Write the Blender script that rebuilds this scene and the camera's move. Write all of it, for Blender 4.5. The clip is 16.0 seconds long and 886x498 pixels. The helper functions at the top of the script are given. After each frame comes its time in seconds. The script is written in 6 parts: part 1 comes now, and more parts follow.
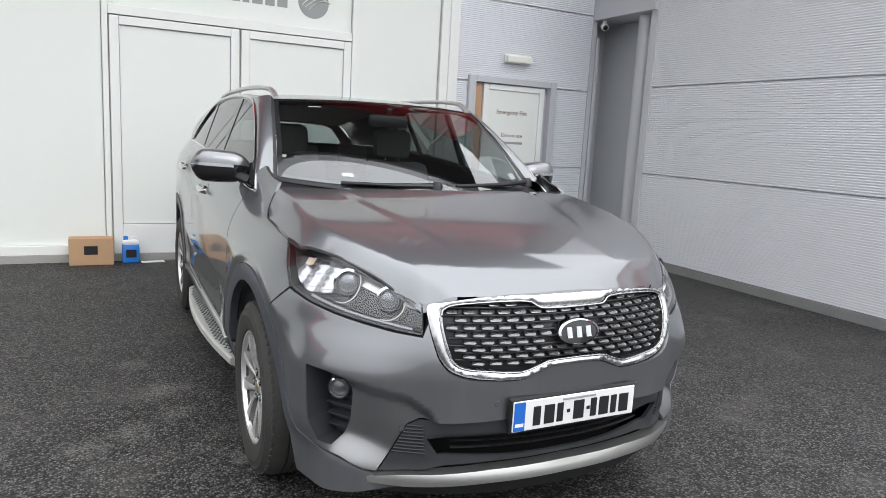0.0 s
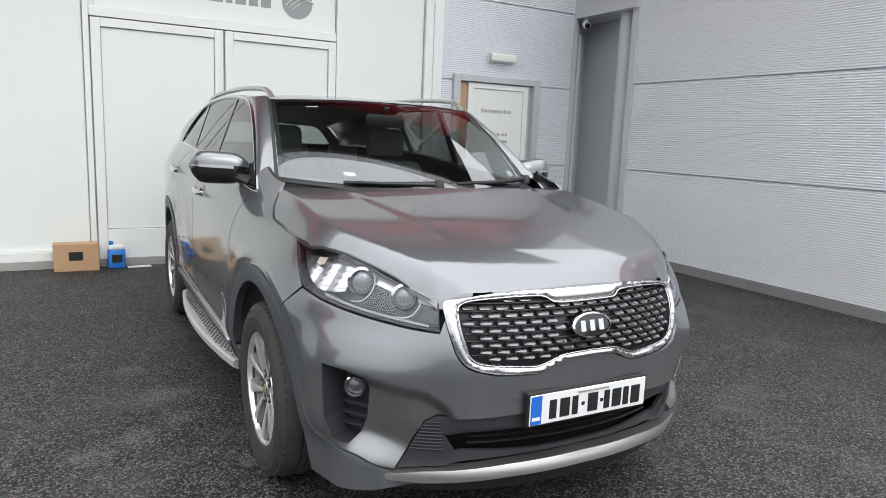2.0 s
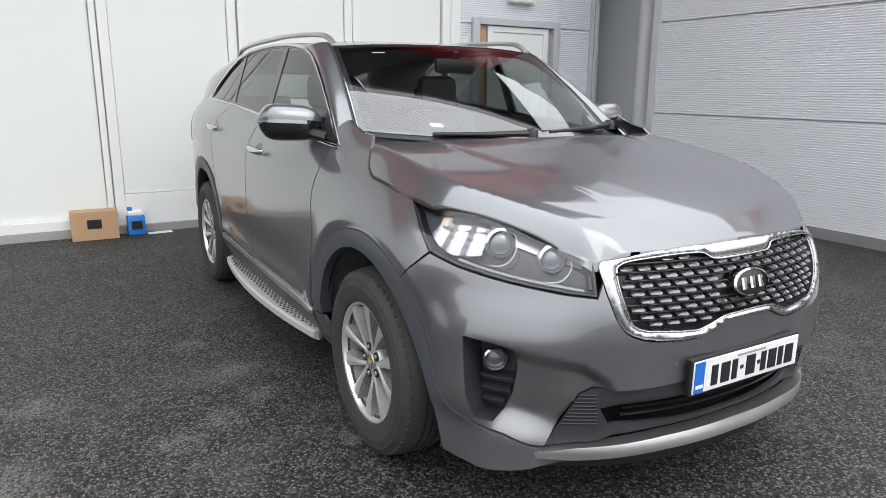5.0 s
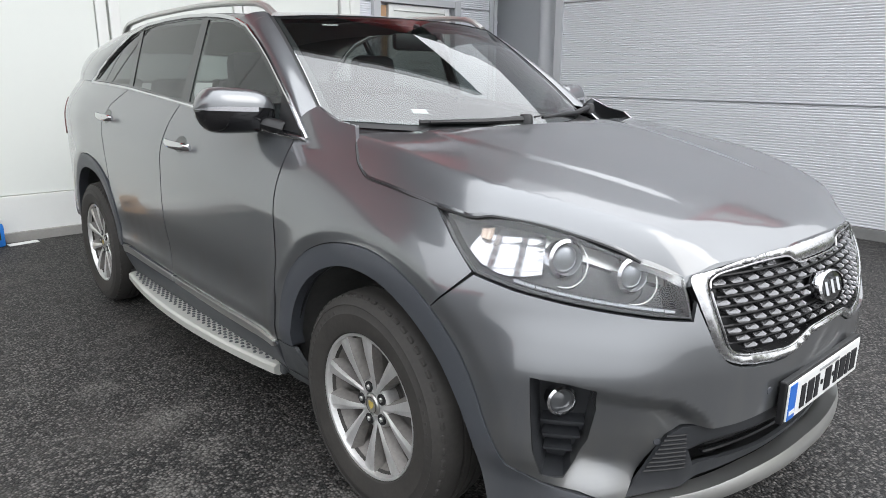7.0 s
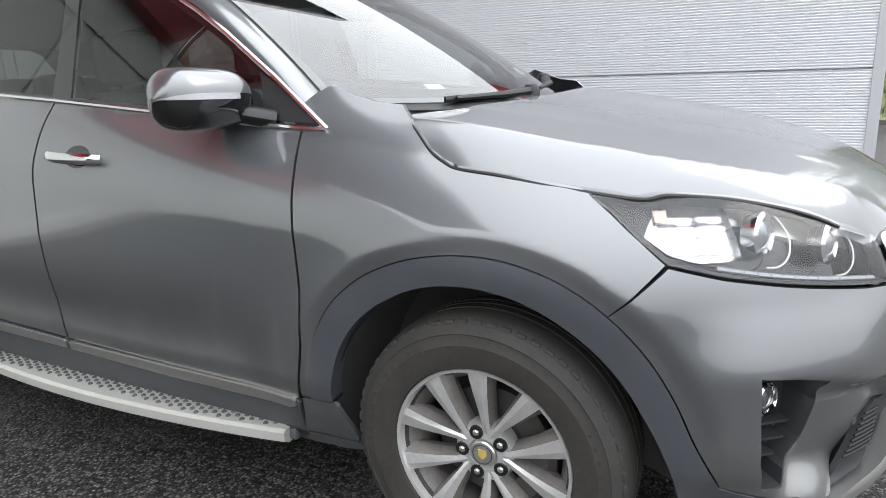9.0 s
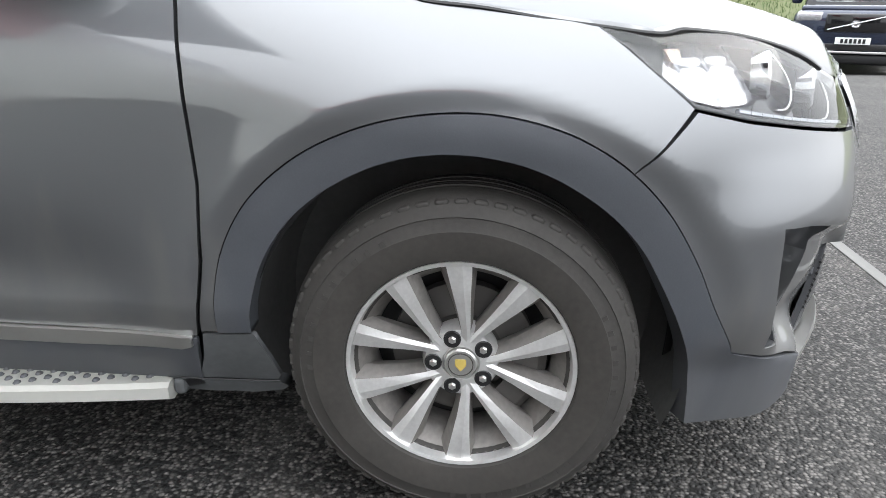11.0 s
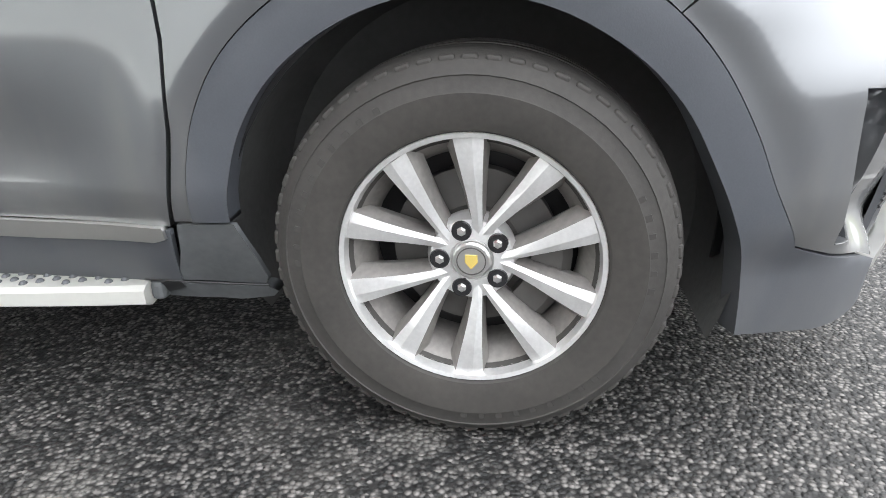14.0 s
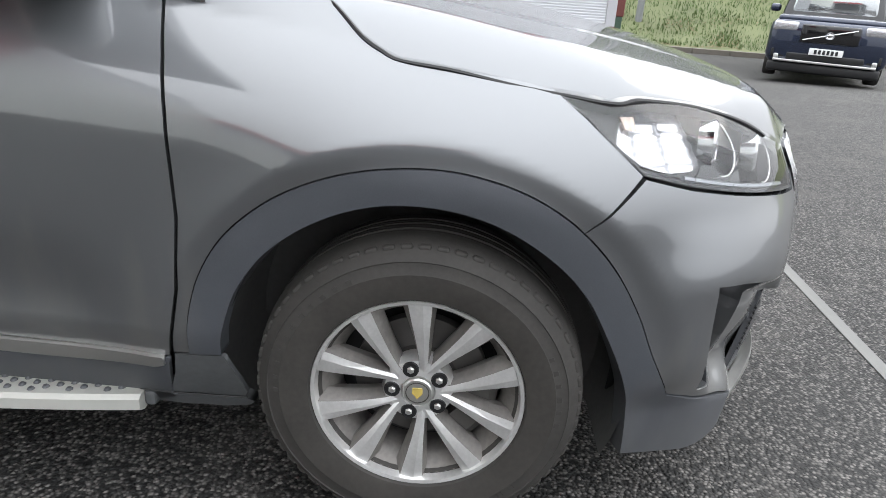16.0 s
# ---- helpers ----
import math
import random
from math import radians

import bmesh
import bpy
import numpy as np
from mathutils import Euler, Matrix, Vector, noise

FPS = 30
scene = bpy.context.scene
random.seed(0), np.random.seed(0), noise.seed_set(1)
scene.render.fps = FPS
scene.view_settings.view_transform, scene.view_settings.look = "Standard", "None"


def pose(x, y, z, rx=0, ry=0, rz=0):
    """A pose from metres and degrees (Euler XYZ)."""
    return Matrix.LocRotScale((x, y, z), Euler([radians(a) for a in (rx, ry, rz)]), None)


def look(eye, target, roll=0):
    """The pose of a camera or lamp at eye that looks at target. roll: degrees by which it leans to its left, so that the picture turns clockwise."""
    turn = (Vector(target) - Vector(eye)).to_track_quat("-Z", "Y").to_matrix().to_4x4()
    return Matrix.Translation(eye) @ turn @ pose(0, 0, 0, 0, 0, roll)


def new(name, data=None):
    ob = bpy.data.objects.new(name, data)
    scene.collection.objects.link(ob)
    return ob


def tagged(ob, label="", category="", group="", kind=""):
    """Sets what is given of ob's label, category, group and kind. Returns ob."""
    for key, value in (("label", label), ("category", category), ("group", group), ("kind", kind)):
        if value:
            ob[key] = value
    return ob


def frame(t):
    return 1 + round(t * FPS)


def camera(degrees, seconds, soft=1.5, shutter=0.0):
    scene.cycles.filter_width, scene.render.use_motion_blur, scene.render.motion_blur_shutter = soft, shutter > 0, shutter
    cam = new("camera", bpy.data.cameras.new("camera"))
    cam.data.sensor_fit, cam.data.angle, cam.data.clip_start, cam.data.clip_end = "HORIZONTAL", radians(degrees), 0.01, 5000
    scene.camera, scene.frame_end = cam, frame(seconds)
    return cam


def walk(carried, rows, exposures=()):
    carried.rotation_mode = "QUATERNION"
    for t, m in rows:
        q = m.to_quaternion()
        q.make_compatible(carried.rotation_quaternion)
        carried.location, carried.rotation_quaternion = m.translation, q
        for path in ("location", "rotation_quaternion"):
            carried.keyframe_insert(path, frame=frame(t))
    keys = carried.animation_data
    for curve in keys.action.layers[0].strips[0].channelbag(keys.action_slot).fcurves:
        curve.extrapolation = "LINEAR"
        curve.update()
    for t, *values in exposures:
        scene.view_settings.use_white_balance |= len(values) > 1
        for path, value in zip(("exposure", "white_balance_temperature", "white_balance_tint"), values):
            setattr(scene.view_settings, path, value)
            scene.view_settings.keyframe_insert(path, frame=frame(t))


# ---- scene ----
from mathutils import geometry

cam = camera(66.2, 16.0, soft=0.7)
PATH = [
    (0, (-1.464, -2.764, 1.444), (-0.568, -1.006, 1.117), 3.2),
    (0.5, (-1.449, -2.767, 1.438), (-0.564, -1.007, 1.097), 1.8),
    (1, (-1.493, -2.758, 1.431), (-0.617, -0.992, 1.09), 2.5),
    (1.5, (-1.547, -2.735, 1.423), (-0.602, -1.004, 1.094), 2.4),
    (2, (-1.576, -2.718, 1.429), (-0.623, -0.99, 1.105), 2.4),
    (2.5, (-1.595, -2.701, 1.427), (-0.642, -0.974, 1.095), 3.6),
    (3, (-1.628, -2.689, 1.43), (-0.738, -0.928, 1.106), 1.9),
    (3.5, (-1.648, -2.615, 1.408), (-0.817, -0.844, 0.991), 1.1),
    (3.7, (-1.666, -2.562, 1.4), (-0.816, -0.802, 0.976), -0.1),
    (5.8, (-1.983, -2.011, 1.395), (-0.899, -0.4, 0.915), 0.2),
    (6, (-1.966, -1.934, 1.404), (-0.843, -0.349, 0.929), -1.1),
    (6.5, (-1.95, -1.775, 1.408), (-0.828, -0.199, 0.9), -1.0),
    (7, (-2.022, -1.594, 1.372), (-0.734, -0.147, 0.872), 0.4),
    (7.5, (-2.12, -1.415, 1.357), (-0.733, -0.04, 0.924), -0.3),
    (8, (-2.124, -1.194, 1.332), (-0.751, 0.178, 0.85), -2.3),
    (8.5, (-2.157, -0.932, 1.331), (-0.72, 0.342, 0.774), -0.2),
    (9, (-2.252, -0.628, 1.303), (-0.545, 0.273, 0.777), -2.4),
    (9.5, (-2.223, -0.399, 1.264), (-0.443, 0.339, 0.73), -1.4),
    (10, (-2.188, -0.235, 1.169), (-0.326, 0.31, 0.681), -1.8),
    (10.2, (-2.18, -0.147, 1.146), (-0.3, 0.17, 0.543), 0.1),
    (12.3, (-2.02, -0.056, 1.054), (-0.184, 0.051, 0.269), 0.1),
    (12.5, (-2.025, -0.067, 1.069), (-0.211, 0.056, 0.236), 0.1),
    (13, (-2.062, -0.079, 1.04), (-0.249, 0.047, 0.206), 0.3),
    (13.5, (-2.052, -0.095, 0.939), (-0.244, 0.105, 0.107), -1.7),
    (14, (-1.988, -0.111, 0.857), (-0.168, 0.158, 0.072), -1.2),
    (14.5, (-1.94, -0.127, 0.848), (-0.147, 0.099, -0.008), -1.9),
    (15, (-1.94, -0.145, 0.867), (-0.145, 0.105, 0.021), -3.0),
    (15.5, (-2.026, -0.116, 1.022), (-0.203, 0.043, 0.214), -2.9),
    (16, (-2.154, -0.096, 1.239), (-0.311, -0.007, 0.467), 3.8),
]
walk(cam, [(t, look(eye, target, roll)) for t, eye, target, roll in PATH],
     exposures=[(0, -0.2), (7.5, -0.02), (8.5, 0.12), (10.2, 0.34), (12.3, 0.54), (13.7, 0.82), (14.4, 1.22), (15.2, 1.22), (16, 0.2)])
SKY, SUN, CLOUD = 0.97, 0.8, (4.4, 4.53, 4.75)

# ---- light ----
world = bpy.data.worlds.new("overcast")
scene.world = world
world.use_nodes = True
wn, wl = world.node_tree.nodes, world.node_tree.links
sky = wn.new("ShaderNodeTexSky")
sky.sky_type, sky.sun_disc = "NISHITA", False
sky.sun_elevation, sky.sun_rotation = radians(44), radians(155)
sky.air_density, sky.dust_density = 1.0, 3.0
grey = wn.new("ShaderNodeHueSaturation")
grey.inputs["Saturation"].default_value = 0.12
cloud = wn.new("ShaderNodeMix")
cloud.data_type = "RGBA"
cloud.inputs["Factor"].default_value = 0.8
# an overcast dome: three times as bright overhead as at the horizon
dome, shade = wn.new("ShaderNodeTexGradient"), wn.new("ShaderNodeValToRGB")
dome.texture_mapping.mapping_x, dome.texture_mapping.mapping_y, dome.texture_mapping.mapping_z = "Z", "X", "Y"
shade.color_ramp.elements[0].color = (*[c / 3.5 for c in CLOUD], 1)
shade.color_ramp.elements[1].color = (*CLOUD, 1)
wl.new(dome.outputs["Fac"], shade.inputs[0])
wl.new(shade.outputs[0], cloud.inputs["B"])
grey.inputs["Value"].default_value = 0.1
wl.new(sky.outputs[0], grey.inputs["Color"])
wl.new(grey.outputs[0], cloud.inputs["A"])
wl.new(cloud.outputs["Result"], wn["Background"].inputs["Color"])
wn["Background"].inputs["Strength"].default_value = SKY
sun_data = bpy.data.lights.new("sun", "SUN")
sun_data.energy, sun_data.angle, sun_data.color = SUN, radians(40), (1.0, 0.97, 0.93)
sun = new("sun", sun_data)
sun.matrix_world = look((6, -13, 14), (0, 0, 0))


# ---- materials ----
def material(name, base, rough=0.5, metal=0.0, var=0.12, big=1.5, fine=60.0, bump=0.0, coat=0.0, coat_rough=0.03, ior=1.5, rvar=0.08):
    """A surface whose colour and gloss vary at two scales, with a fine relief."""
    m = bpy.data.materials.new(name)
    m.use_nodes = True
    n, l = m.node_tree.nodes, m.node_tree.links
    p = n["Principled BSDF"]
    co = n.new("ShaderNodeTexCoord")
    a, b = n.new("ShaderNodeTexNoise"), n.new("ShaderNodeTexNoise")
    a.inputs["Scale"].default_value, b.inputs["Scale"].default_value = big, fine
    a.inputs["Detail"].default_value, b.inputs["Detail"].default_value = 5, 3
    mix = n.new("ShaderNodeMath")
    mix.operation = "MULTIPLY_ADD"
    mix.inputs[1].default_value = 0.6
    half = n.new("ShaderNodeMath")
    half.operation = "MULTIPLY"
    half.inputs[1].default_value = 0.4
    l.new(co.outputs["Object"], a.inputs["Vector"]), l.new(co.outputs["Object"], b.inputs["Vector"])
    l.new(b.outputs["Fac"], half.inputs[0])
    l.new(a.outputs["Fac"], mix.inputs[0]), l.new(half.outputs[0], mix.inputs[2])
    ramp = n.new("ShaderNodeMix")
    ramp.data_type = "RGBA"
    ramp.inputs["A"].default_value = (*[min(1, c * (1 - var)) for c in base], 1)
    ramp.inputs["B"].default_value = (*[min(1, c * (1 + var)) for c in base], 1)
    l.new(mix.outputs[0], ramp.inputs["Factor"])
    l.new(ramp.outputs["Result"], p.inputs["Base Color"])
    r = n.new("ShaderNodeMapRange")
    r.inputs["To Min"].default_value, r.inputs["To Max"].default_value = max(0, rough - rvar), min(1, rough + rvar)
    l.new(mix.outputs[0], r.inputs["Value"]), l.new(r.outputs[0], p.inputs["Roughness"])
    p.inputs["Metallic"].default_value, p.inputs["IOR"].default_value = metal, ior
    p.inputs["Coat Weight"].default_value, p.inputs["Coat Roughness"].default_value = coat, coat_rough
    if bump:
        q = n.new("ShaderNodeBump")
        q.inputs["Strength"].default_value, q.inputs["Distance"].default_value = bump, 0.003
        l.new(b.outputs["Fac"], q.inputs["Height"]), l.new(q.outputs[0], p.inputs["Normal"])
    return m


def glass(name, tint, rough=0.0, gloss=1.6):
    m = bpy.data.materials.new(name)
    m.use_nodes = True
    n, l = m.node_tree.nodes, m.node_tree.links
    n.remove(n["Principled BSDF"])
    t, g, x = n.new("ShaderNodeBsdfTransparent"), n.new("ShaderNodeBsdfGlossy"), n.new("ShaderNodeMixShader")
    g.inputs["Color"].default_value = (1, 1, 1, 1)
    t.inputs[0].default_value, g.inputs["Roughness"].default_value = (*tint, 1), rough
    # gloss grows towards glancing angles, alike from both sides of the pane
    face, power, f = n.new("ShaderNodeLayerWeight"), n.new("ShaderNodeMath"), n.new("ShaderNodeMapRange")
    face.inputs["Blend"].default_value = 0.5
    power.operation, power.inputs[1].default_value = "POWER", 4.5
    f.inputs["To Min"].default_value, f.inputs["To Max"].default_value = ((gloss - 1) / (gloss + 1)) ** 2, 1.0
    l.new(face.outputs["Facing"], power.inputs[0]), l.new(power.outputs[0], f.inputs["Value"])
    l.new(f.outputs[0], x.inputs[0]), l.new(t.outputs[0], x.inputs[1]), l.new(g.outputs[0], x.inputs[2])
    l.new(x.outputs[0], n["Material Output"].inputs["Surface"])
    return m


def asphalt_material():
    m = material("asphalt", (0.055, 0.054, 0.053), 0.66, var=0.3, big=0.7, fine=30)
    n, l = m.node_tree.nodes, m.node_tree.links
    p = n["Principled BSDF"]
    co = n.new("ShaderNodeTexCoord")
    v = n.new("ShaderNodeTexVoronoi")
    v.inputs["Scale"].default_value = 98
    l.new(co.outputs["Object"], v.inputs["Vector"])
    # pale stones among dark ones
    stone = n.new("ShaderNodeValToRGB")
    stone.color_ramp.elements[0].position, stone.color_ramp.elements[0].color = 0.36, (0.013, 0.013, 0.0127, 1)
    stone.color_ramp.elements[1].position, stone.color_ramp.elements[1].color = 0.97, (0.178, 0.168, 0.158, 1)
    sep = n.new("ShaderNodeSeparateColor")
    l.new(v.outputs["Color"], sep.inputs[0]), l.new(sep.outputs[0], stone.inputs[0])
    # joints between the stones
    edge = n.new("ShaderNodeMapRange")
    edge.inputs["From Min"].default_value, edge.inputs["From Max"].default_value = 0.25, 0.75
    edge.inputs["To Min"].default_value, edge.inputs["To Max"].default_value = 1.0, 0.12
    l.new(v.outputs["Distance"], edge.inputs["Value"])
    mul = n.new("ShaderNodeMix")
    mul.data_type, mul.blend_type = "RGBA", "MULTIPLY"
    mul.inputs["Factor"].default_value = 1
    l.new(stone.outputs[0], mul.inputs["A"]), l.new(edge.outputs[0], mul.inputs["B"])
    # pale worn patches
    s1 = n.new("ShaderNodeTexNoise")
    s1.inputs["Scale"].default_value, s1.inputs["Detail"].default_value, s1.inputs["Roughness"].default_value = 1.7, 7, 0.68
    l.new(co.outputs["Object"], s1.inputs["Vector"])
    k = n.new("ShaderNodeMapRange")
    k.inputs["From Min"].default_value, k.inputs["From Max"].default_value, k.inputs["To Max"].default_value = 0.52, 0.74, 0.42
    l.new(s1.outputs["Fac"], k.inputs["Value"])
    worn = n.new("ShaderNodeMix")
    worn.data_type = "RGBA"
    worn.inputs["B"].default_value = (0.12, 0.112, 0.102, 1)
    l.new(k.outputs[0], worn.inputs["Factor"]), l.new(mul.outputs["Result"], worn.inputs["A"])
    # dried mud in patches beside the car
    spread = None
    for x, y, r in ((-1.55, 0.41, 0.2), (-1.36, 0.52, 0.2), (-1.15, 0.7, 0.17), (-1.17, 1.04, 0.24), (-1.32, 1.5, 0.2), (-2.06, 1.02, 0.3), (-0.93, 0.11, 0.13), (-2.5, 3.6, 0.5), (-2.2, 0.35, 0.35)):
        away, near = n.new("ShaderNodeVectorMath"), n.new("ShaderNodeMapRange")
        away.operation, away.inputs[1].default_value = "DISTANCE", (x, y, 0)
        near.inputs["From Min"].default_value, near.inputs["From Max"].default_value = 1.5 * r, 0.0
        l.new(co.outputs["Object"], away.inputs[0]), l.new(away.outputs["Value"], near.inputs["Value"])
        if spread is None:
            spread = near
        else:
            most = n.new("ShaderNodeMath")
            most.operation = "MAXIMUM"
            l.new(spread.outputs[0], most.inputs[0]), l.new(near.outputs[0], most.inputs[1])
            spread = most
    grit = n.new("ShaderNodeTexNoise")
    grit.inputs["Scale"].default_value, grit.inputs["Detail"].default_value, grit.inputs["Roughness"].default_value = 11, 12, 0.82
    l.new(co.outputs["Object"], grit.inputs["Vector"])
    both_ = n.new("ShaderNodeMath")
    both_.operation = "MULTIPLY"
    l.new(spread.outputs[0], both_.inputs[0]), l.new(grit.outputs["Fac"], both_.inputs[1])
    crust = n.new("ShaderNodeMapRange")
    crust.inputs["From Min"].default_value, crust.inputs["From Max"].default_value, crust.inputs["To Max"].default_value = 0.28, 0.5, 0.8
    l.new(both_.outputs[0], crust.inputs["Value"])
    mud = n.new("ShaderNodeMix")
    mud.data_type = "RGBA"
    mud.inputs["B"].default_value = (0.17, 0.163, 0.15, 1)
    joint = n.new("ShaderNodeMath")
    joint.operation = "MULTIPLY"
    l.new(crust.outputs[0], joint.inputs[0]), l.new(edge.outputs[0], joint.inputs[1])
    l.new(joint.outputs[0], mud.inputs["Factor"]), l.new(worn.outputs["Result"], mud.inputs["A"])
    l.new(mud.outputs["Result"], p.inputs["Base Color"])
    b = n.new("ShaderNodeBump")
    b.inputs["Strength"].default_value, b.inputs["Distance"].default_value = 0.75, 0.005
    l.new(edge.outputs[0], b.inputs["Height"]), l.new(b.outputs[0], p.inputs["Normal"])
    p.inputs["Specular IOR Level"].default_value = 0.45
    return m


def grass_material():
    m = material("grass", (0.11, 0.125, 0.055), 0.8, var=0.5, big=1.2, fine=25, bump=0.4)
    return m


ASPHALT = asphalt_material()
GRASS = grass_material()
PAINT = material("car_paint", (0.153, 0.16, 0.168), 0.36, 0.7, var=0.06, big=3, fine=900, coat=1.0, coat_rough=0.055, rvar=0.03)
PAINT.node_tree.nodes["Principled BSDF"].inputs["Coat IOR"].default_value = 1.85


def road_dust(m, dust, low, high, most):
    """A thin film of dried road dust that fades upwards in uneven streaks."""
    n, l = m.node_tree.nodes, m.node_tree.links
    p = n["Principled BSDF"]
    co, sep, noise_, streak, fade = n.new("ShaderNodeTexCoord"), n.new("ShaderNodeSeparateXYZ"), n.new("ShaderNodeTexNoise"), n.new("ShaderNodeMapping"), n.new("ShaderNodeMapRange")
    streak.inputs["Scale"].default_value = (5, 5, 1.6)
    noise_.inputs["Scale"].default_value, noise_.inputs["Detail"].default_value = 2.2, 8
    fade.inputs["From Min"].default_value, fade.inputs["From Max"].default_value = high, low
    fade.inputs["To Min"].default_value, fade.inputs["To Max"].default_value = -0.35, 0.25
    l.new(co.outputs["Object"], sep.inputs[0]), l.new(sep.outputs["Z"], fade.inputs["Value"])
    l.new(co.outputs["Object"], streak.inputs[0]), l.new(streak.outputs[0], noise_.inputs["Vector"])
    add, cut = n.new("ShaderNodeMath"), n.new("ShaderNodeMapRange")
    l.new(fade.outputs[0], add.inputs[0]), l.new(noise_.outputs["Fac"], add.inputs[1])
    cut.inputs["From Min"].default_value, cut.inputs["From Max"].default_value, cut.inputs["To Max"].default_value = 0.42, 0.85, most
    l.new(add.outputs[0], cut.inputs["Value"])
    for name, value in (("Base Color", (*dust, 1)), ("Roughness", 0.7)):
        mix = n.new("ShaderNodeMix")
        mix.data_type = "RGBA" if name == "Base Color" else "FLOAT"
        old = p.inputs[name].links[0].from_socket
        a, b = (mix.inputs[6], mix.inputs[7]) if name == "Base Color" else (mix.inputs[2], mix.inputs[3])
        b.default_value = value
        l.new(cut.outputs[0], mix.inputs[0]), l.new(old, a), l.new(mix.outputs[2 if name == "Base Color" else 0], p.inputs[name])
    return m


road_dust(PAINT, (0.24, 0.235, 0.215), 0.36, 0.85, 0.45)
CLADDING = material("matt_plastic", (0.062, 0.067, 0.077), 0.48, var=0.3, big=9, fine=300, bump=0.06, rvar=0.1)
DARK_PLASTIC = material("dark_plastic", (0.034, 0.036, 0.04), 0.5, var=0.3, big=9, fine=300, bump=0.06)
BLACK = material("black_plastic", (0.012, 0.012, 0.013), 0.42, var=0.3, fine=200)
road_dust(CLADDING, (0.16, 0.156, 0.145), 0.25, 0.75, 0.25)
HOUSING = material("wheel_house_felt", (0.08, 0.08, 0.077), 0.9, var=0.5, big=7, fine=60, bump=0.3)
GLOSSBLACK = material("gloss_black", (0.008, 0.008, 0.009), 0.08, var=0.1, coat=0.5)
RUBBER = material("tyre_rubber", (0.036, 0.0335, 0.0305), 0.76, var=0.75, big=9, fine=90, bump=0.2)
CHROME = material("chrome", (0.66, 0.66, 0.67), 0.1, 1.0, var=0.04, rvar=0.04)
DUST_RUBBER = material("dusty_rubber", (0.036, 0.033, 0.0295), 0.82, var=0.85, big=9, fine=70, bump=0.15)
SLAT = material("grille_slat", (0.2, 0.2, 0.205), 0.24, 0.85, var=0.08)
STEP = material("step_tread", (0.56, 0.56, 0.52), 0.45, 0.35, var=0.12, big=6)
DUSTY = material("dusty_plastic", (0.08, 0.084, 0.087), 0.65, var=0.6, big=12, fine=60, bump=0.1)
SURROUND = material("satin_chrome", (0.56, 0.56, 0.57), 0.27, 1.0, var=0.05, rvar=0.04)
SATIN = material("satin_silver", (0.62, 0.62, 0.6), 0.32, 0.9, var=0.08, rvar=0.08)
ALLOY = material("alloy", (0.8, 0.79, 0.775), 0.36, 0.75, var=0.28, big=18, fine=140, rvar=0.08, coat=0.3)
SHADE_DUST_ALLOY = material("shaded_dusty_alloy", (0.22, 0.207, 0.195), 0.55, 0.4, var=0.65, big=16, fine=90)
STEEL = material("dark_steel", (0.11, 0.105, 0.1), 0.5, 0.6, var=0.25, big=10)
LED = material("light_strip", (0.27, 0.28, 0.3), 0.3, 0.3, var=0.1)
REFLECTOR = material("reflector", (0.55, 0.55, 0.57), 0.25, 0.75, var=0.05)
AMBER = material("amber", (0.7, 0.54, 0.42), 0.15, var=0.15, big=20, coat=0.5)
FOG_LENS = material("fog_lens", (0.1, 0.105, 0.11), 0.05, 0.0, var=0.1, coat=1)
BLUE_LENS = material("lens", (0.2, 0.21, 0.225), 0.03, 0.5, var=0.1, coat=1)
WINDSCREEN = glass("windscreen_glass", (0.72, 0.78, 0.76), gloss=2.2)
SIDEGLASS = glass("side_glass", (0.42, 0.46, 0.45))
PRIVACY = glass("privacy_glass", (0.17, 0.185, 0.185))
CLEAR = glass("clear_plastic", (0.93, 0.94, 0.95))
FABRIC = material("seat_fabric", (0.13, 0.132, 0.136), 0.85, var=0.25, fine=150, bump=0.2)
LINING = material("roof_lining", (0.36, 0.36, 0.35), 0.9, var=0.1, fine=150, bump=0.1)
TRIM_IN = material("dashboard", (0.055, 0.056, 0.058), 0.6, var=0.2, fine=200, bump=0.15)
WHITE_PANEL = material("white_panel", (0.76, 0.785, 0.745), 0.4, var=0.025, big=0.8, fine=12)
WHITE_FRAME = material("white_frame", (0.78, 0.79, 0.76), 0.35, var=0.04, big=2)
GREY_PANEL = material("grey_cladding", (0.71, 0.725, 0.755), 0.42, 0.05, var=0.06, big=0.6, fine=20)
GREY_TRIM = material("grey_trim", (0.52, 0.53, 0.55), 0.4, 0.1, var=0.06)
# the walls' cladding again, with the recess's shade put into a darker grey
SHADED_PANEL = material("shaded_cladding", (0.5, 0.52, 0.54), 0.45, 0.1, var=0.06)
CONCRETE = material("concrete", (0.33, 0.32, 0.3), 0.85, var=0.25, big=3, fine=60, bump=0.3)
KERB = material("dirty_kerb", (0.15, 0.135, 0.115), 0.9, var=0.4, big=4, fine=50, bump=0.3)
PLINTH = material("plinth", (0.2, 0.2, 0.195), 0.8, var=0.3, big=3, fine=40, bump=0.2)
MOSS = material("moss", (0.05, 0.055, 0.03), 0.9, var=0.6, big=6, fine=50, bump=0.4)
CARDBOARD = material("cardboard", (0.48, 0.3, 0.17), 0.8, var=0.1, big=5, fine=80)
BLUE = material("blue_plastic", (0.03, 0.2, 0.62), 0.25, var=0.12, big=10)
WHITE = material("white_plastic", (0.78, 0.78, 0.77), 0.35, var=0.04)
PAPER = material("paper", (0.82, 0.82, 0.8), 0.7, var=0.03)
